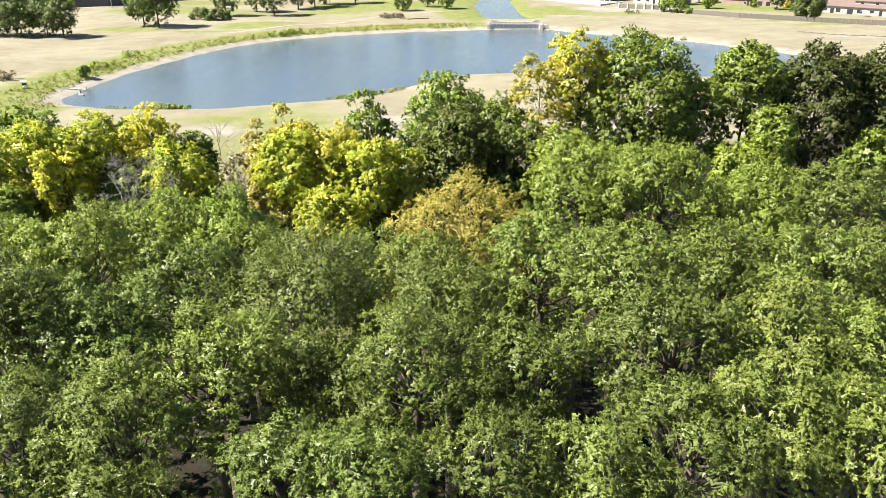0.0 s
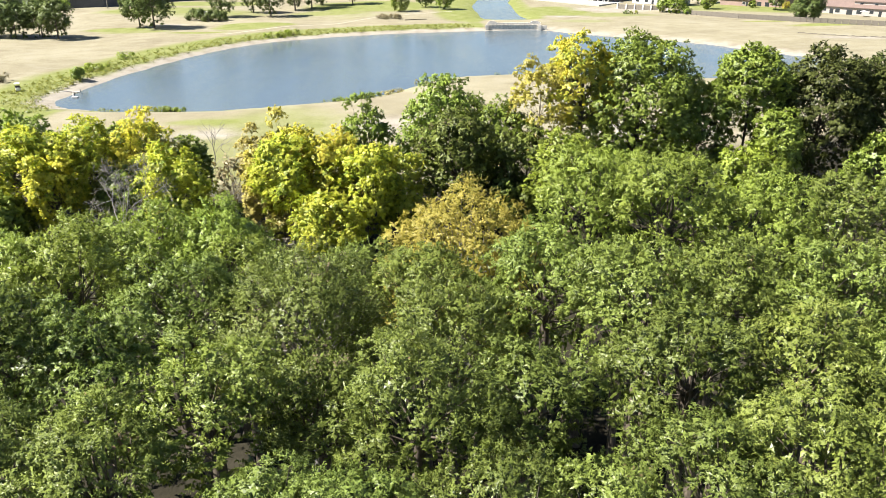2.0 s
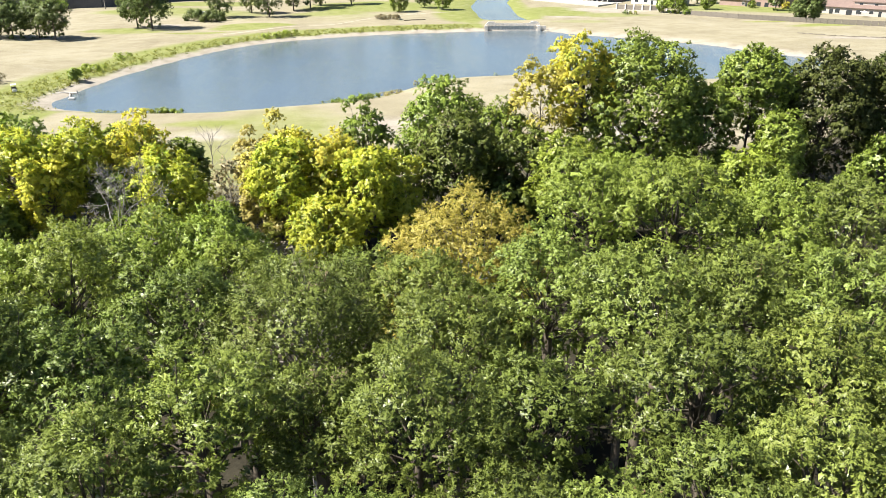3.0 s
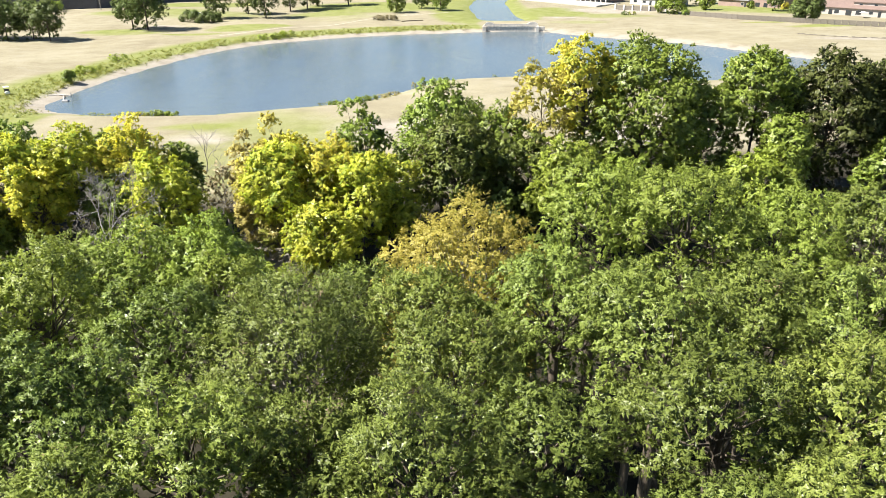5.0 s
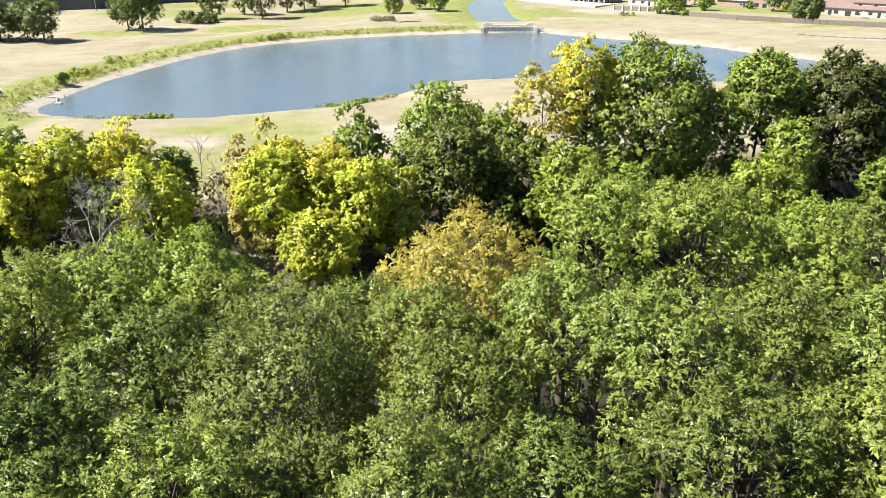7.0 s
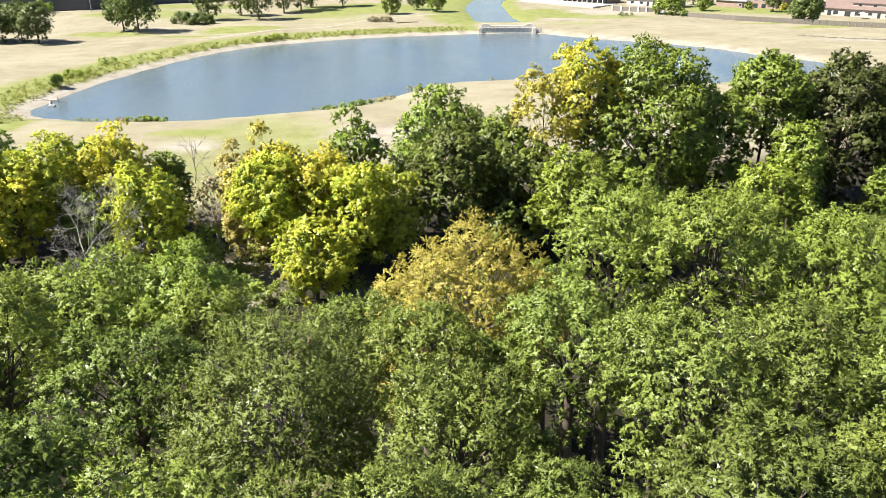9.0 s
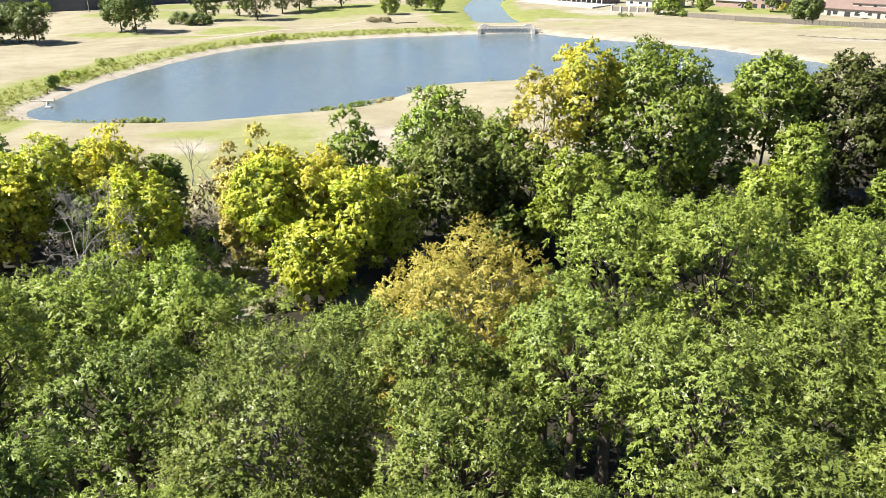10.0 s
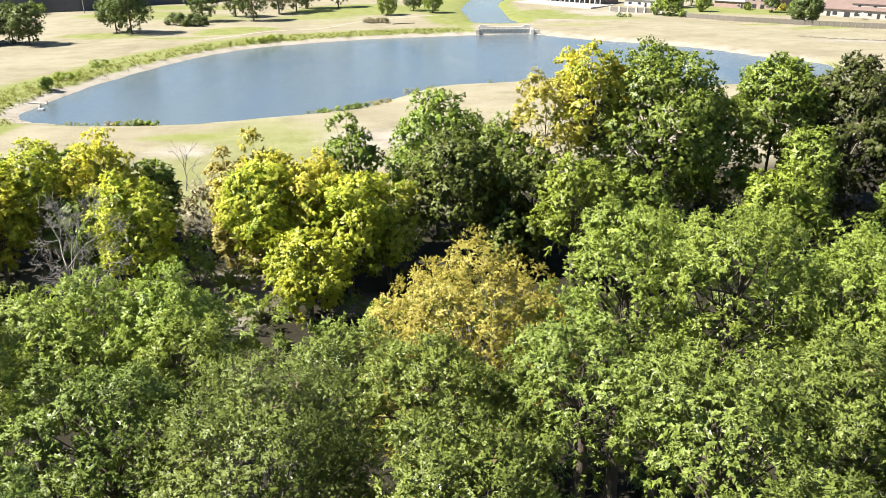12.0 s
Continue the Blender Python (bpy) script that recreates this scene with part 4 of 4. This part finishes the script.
def house(x, y, turn, w, d, h, wall, roof, rise, label, windows=(), doors=(), upper=None):
    t = root("house", x, y, ground_z(x, y) - 0.1, turn, label, "house")
    part("wall", box_bm(0, 0, 0, w, d, h), wall, t)
    gable_roof(t, 0, w, 0, d, h, rise, 0.7, roof)
    for wx, wz, ww, wh in windows:
        window_part(t, wx, wz, ww, wh)
    for dx, dw in doors:
        part("door", box_bm(dx - dw / 2, -0.05, 0, dx + dw / 2, 0.05, 2.1, 0.01), GLASS_DARK, t)
    if upper:
        ux, uw, uh = upper
        part("upper_wall", box_bm(ux, 1.5, h, ux + uw, d - 1.5, h + uh), wall, t)
        gable_roof(t, ux, ux + uw, 1.5, d - 1.5, h + uh, 2.0, 0.6, roof)
        for k in range(3):
            window_part(t, ux + uw * (k + 0.5) / 3, h + uh * 0.35, 1.5, 1.1, 1.5)
    part("chimney", box_bm(w * 0.3, d * 0.5, h, w * 0.3 + 0.9, d * 0.5 + 0.7, h + rise + 0.9, 0.03), BRICK, t)
    return t


house(172, 347, -47, 46, 11, 3.2, STUCCO, ROOF, 3.6, "long pale-walled house with a brown shingle roof behind the fence",
      [(2.5, 0.9, 1.6, 1.3), (8, 0.5, 2.2, 1.8), (17, 0.5, 2.4, 1.8), (22, 0.9, 1.8, 1.3), (29, 0.5, 2.2, 1.8), (37, 0.9, 1.8, 1.3)], [(5.4, 1.6), (13, 2.4), (25.5, 1.2), (33, 1.4)], (14, 18, 2.6))
house(141, 386, -48, 15, 12, 3.3, BRICK, ROOF_GREY, 3.2, "pinkish brick house with a grey roof above a green lawn", [(12.5, 0.9, 1.6, 1.3)], [(14, 1.0)])
house(154, 377, -48, 16, 12, 5.6, BRICK, ROOF_GREY, 3.0, "pinkish brick house with a shaded porch above a green lawn", [(2.5, 3.3, 1.6, 1.4), (6.5, 3.3, 1.6, 1.4), (11, 0.8, 2.2, 1.6)], [(3, 2.2), (7, 2.0)])
house(100, 399, -42, 26, 12, 3.4, WHITE, ROOF_GREY, 4.0, "white-walled house with a grey roof behind the clubhouse fence", [(3, 1.0, 2.0, 1.3), (8, 1.0, 2.0, 1.3), (15, 1.0, 2.0, 1.3), (21, 1.0, 2.0, 1.3)], [(11.5, 1.2)])


def clubhouse():
    t = root("clubhouse", 62, 434, ground_z(62, 434) - 0.1, -48, "clubhouse with a glazed dark front behind white columns", "clubhouse")
    part("wall", box_bm(0, 5, 0, 40, 16, 4.6), BRICK, t)
    gable_roof(t, -0.5, 40.5, 0, 16, 4.6, 4.5, 1.0, ROOF)
    for k in range(13):
        part("column", box_bm(0.3 + 3.25 * k, 0.4, 0.2, 0.75 + 3.25 * k, 0.85, 4.4, 0.03), WHITE, t)
        if k < 12:
            part("window", box_bm(0.6 + 3.25 * k, 4.86, 0.5, 3.3 + 3.25 * k, 4.97, 3.6), GLASS_DARK, t)
    part("terrace", box_bm(-4, -16, -0.8, 46, 5, 0.25, 0.03), PALE, t, "pale concrete terrace")
    for k in range(9):
        part("rail_post", box_bm(2 + 4.5 * k, -0.6, 0.2, 2.1 + 4.5 * k, -0.5, 1.2), WHITE, t)


clubhouse()


def patio_canopy(x, y):
    t = root("patio_canopy", x, y, ground_z(x, y) - 0.05, -47, "white patio umbrella beside the white-walled house", "umbrella")
    bm = bmesh.new()
    bmesh.ops.create_cone(bm, cap_ends=True, segments=8, radius1=1.7, radius2=0.05, depth=0.6, matrix=Matrix.Translation((0, 0, 2.5)))
    part("canopy", bm, WHITE, t)
    child("pole", mesh_from("pole", *tubes([[((0, 0, 0), 0.03), ((0, 0, 2.3), 0.03)]], 6), WHITE, True), t)


patio_canopy(183, 329.5)


# ---- pond side things ----
# A bark-brown log shape that stands in for a thin dark drainage line.
def drain_line(pts, rad, label):
    t = root("drain_line", 0, 0, 0, 0, label, "log")
    path = [((x, y, ground_z(x, y) + rad * 0.7), rad * (1 - 0.4 * i / len(pts))) for i, (x, y) in enumerate(pts)]
    child("trunk", mesh_from("trunk", *tubes([path], 8), BARK, True), t)


drain_line([(-14.5, 326), (-11, 328.5), (-7.5, 330), (-5.5, 330.4)], 0.22, "thin dark drainage line on the dry turf, shaped as a log")


def edging(pts):
    """A low stone edge along the dry creek bed."""
    t = root("stone_edging", 0, 0, 0, 0, "low dark stone edging along a pale dry creek bed", "edging")
    for (ax, ay), (bx, by) in zip(pts[:-1], pts[1:]):
        ln = math.hypot(bx - ax, by - ay)
        n = int(ln / 1.2)
        for k in range(n):
            x, y = ax + (bx - ax) * k / n, ay + (by - ay) * k / n
            st = part("stone", box_bm(0.03, -0.25, -0.2, ln / n - 0.03, 0.25, 0.22 + 0.1 * math.sin(k * 2.3), 0.05), WOOD, t)
            st.matrix_local = pose(x, y, ground_z(x, y), 0, 0, math.degrees(math.atan2(by - ay, bx - ax)) + 3 * math.sin(k * 1.7))


edging([(132, 279.5), (141, 274), (150, 270.5), (164, 266.5)])


def service_box(x, y):
    t = root("service_box", x, y, ground_z(x, y) - 0.03, -20, "white service box between two hedges", "box")
    part("body", box_bm(-0.9, -0.6, 0, 0.9, 0.6, 3.9, 0.06), WHITE, t)
    part("lid", box_bm(-1.0, -0.7, 3.9, 1.0, 0.7, 4.05, 0.04), WHITE, t)


service_box(-100.2, 330.8)


def golf_cart(x, y):
    t = root("golf_cart", x, y, ground_z(x, y) + 0.01, -60, "white golf cart with a roof parked on dry turf", "golf cart")
    part("body", box_bm(-1.15, -0.55, 0.25, 1.15, 0.55, 0.62, 0.08), PLASTIC, t)
    part("hood", box_bm(0.65, -0.5, 0.62, 1.15, 0.5, 0.9, 0.12), PLASTIC, t)
    part("seat", box_bm(-0.45, -0.5, 0.62, 0.1, 0.5, 0.85, 0.06), BLACK, t, "dark seat bench")
    part("backrest", box_bm(-0.55, -0.5, 0.85, -0.42, 0.5, 1.25, 0.04), BLACK, t)
    part("bag_rack", box_bm(-1.1, -0.45, 0.62, -0.65, 0.45, 0.95, 0.05), BLACK, t)
    part("roof", box_bm(-0.95, -0.6, 1.78, 0.8, 0.6, 1.86, 0.03), PLASTIC, t)
    for px in (-0.85, 0.7):
        for py in (-0.52, 0.52):
            part("roof_post", box_bm(px - 0.02, py - 0.02, 0.6, px + 0.02, py + 0.02, 1.8), BLACK, t)
    for px in (-0.75, 0.78):
        for py in (-0.5, 0.5):
            bm = bmesh.new()
            bmesh.ops.create_cone(bm, cap_ends=True, segments=16, radius1=0.23, radius2=0.23, depth=0.18, matrix=Matrix.Translation((px, py, 0.22)) @ Matrix.Rotation(radians(90), 4, "X"))
            part("wheel", bm, BLACK, t)


golf_cart(-102.3, 180)


def boom():
    t = root("floating_boom", -92.5, 180.0, 0.0, 0, "bleached timber boom lying along the pond edge", "boom")
    for path in ([((-2.6, -3.6, 0.7), 0.16), ((-1.6, -0.8, 0.6), 0.17), ((0.9, 2.1, 0.45), 0.17), ((4.4, 1.8, 0.3), 0.15)],
                 [((-2.4, -4.4, 0.5), 0.13), ((-0.6, -5.2, 0.3), 0.14), ((1.2, -5.6, 0.1), 0.12)],
                 [((2.4, 1.9, 0.4), 0.1), ((4.2, -2.0, 0.22), 0.1), ((5.2, -3.6, 0.12), 0.09)]):
        child("beam", mesh_from("beam", *tubes([path], 8), GREYWOOD, True), t)
    child("post", mesh_from("post", *tubes([[((4.3, 1.8, -0.5), 0.12), ((4.3, 1.75, 0.95), 0.12)]], 8), GREYWOOD, True), t)
    part("float", box_bm(4.6, -4.1, -0.1, 6.2, -3.2, 0.35, 0.12), WHITE, t, "pale plastic float")


boom()
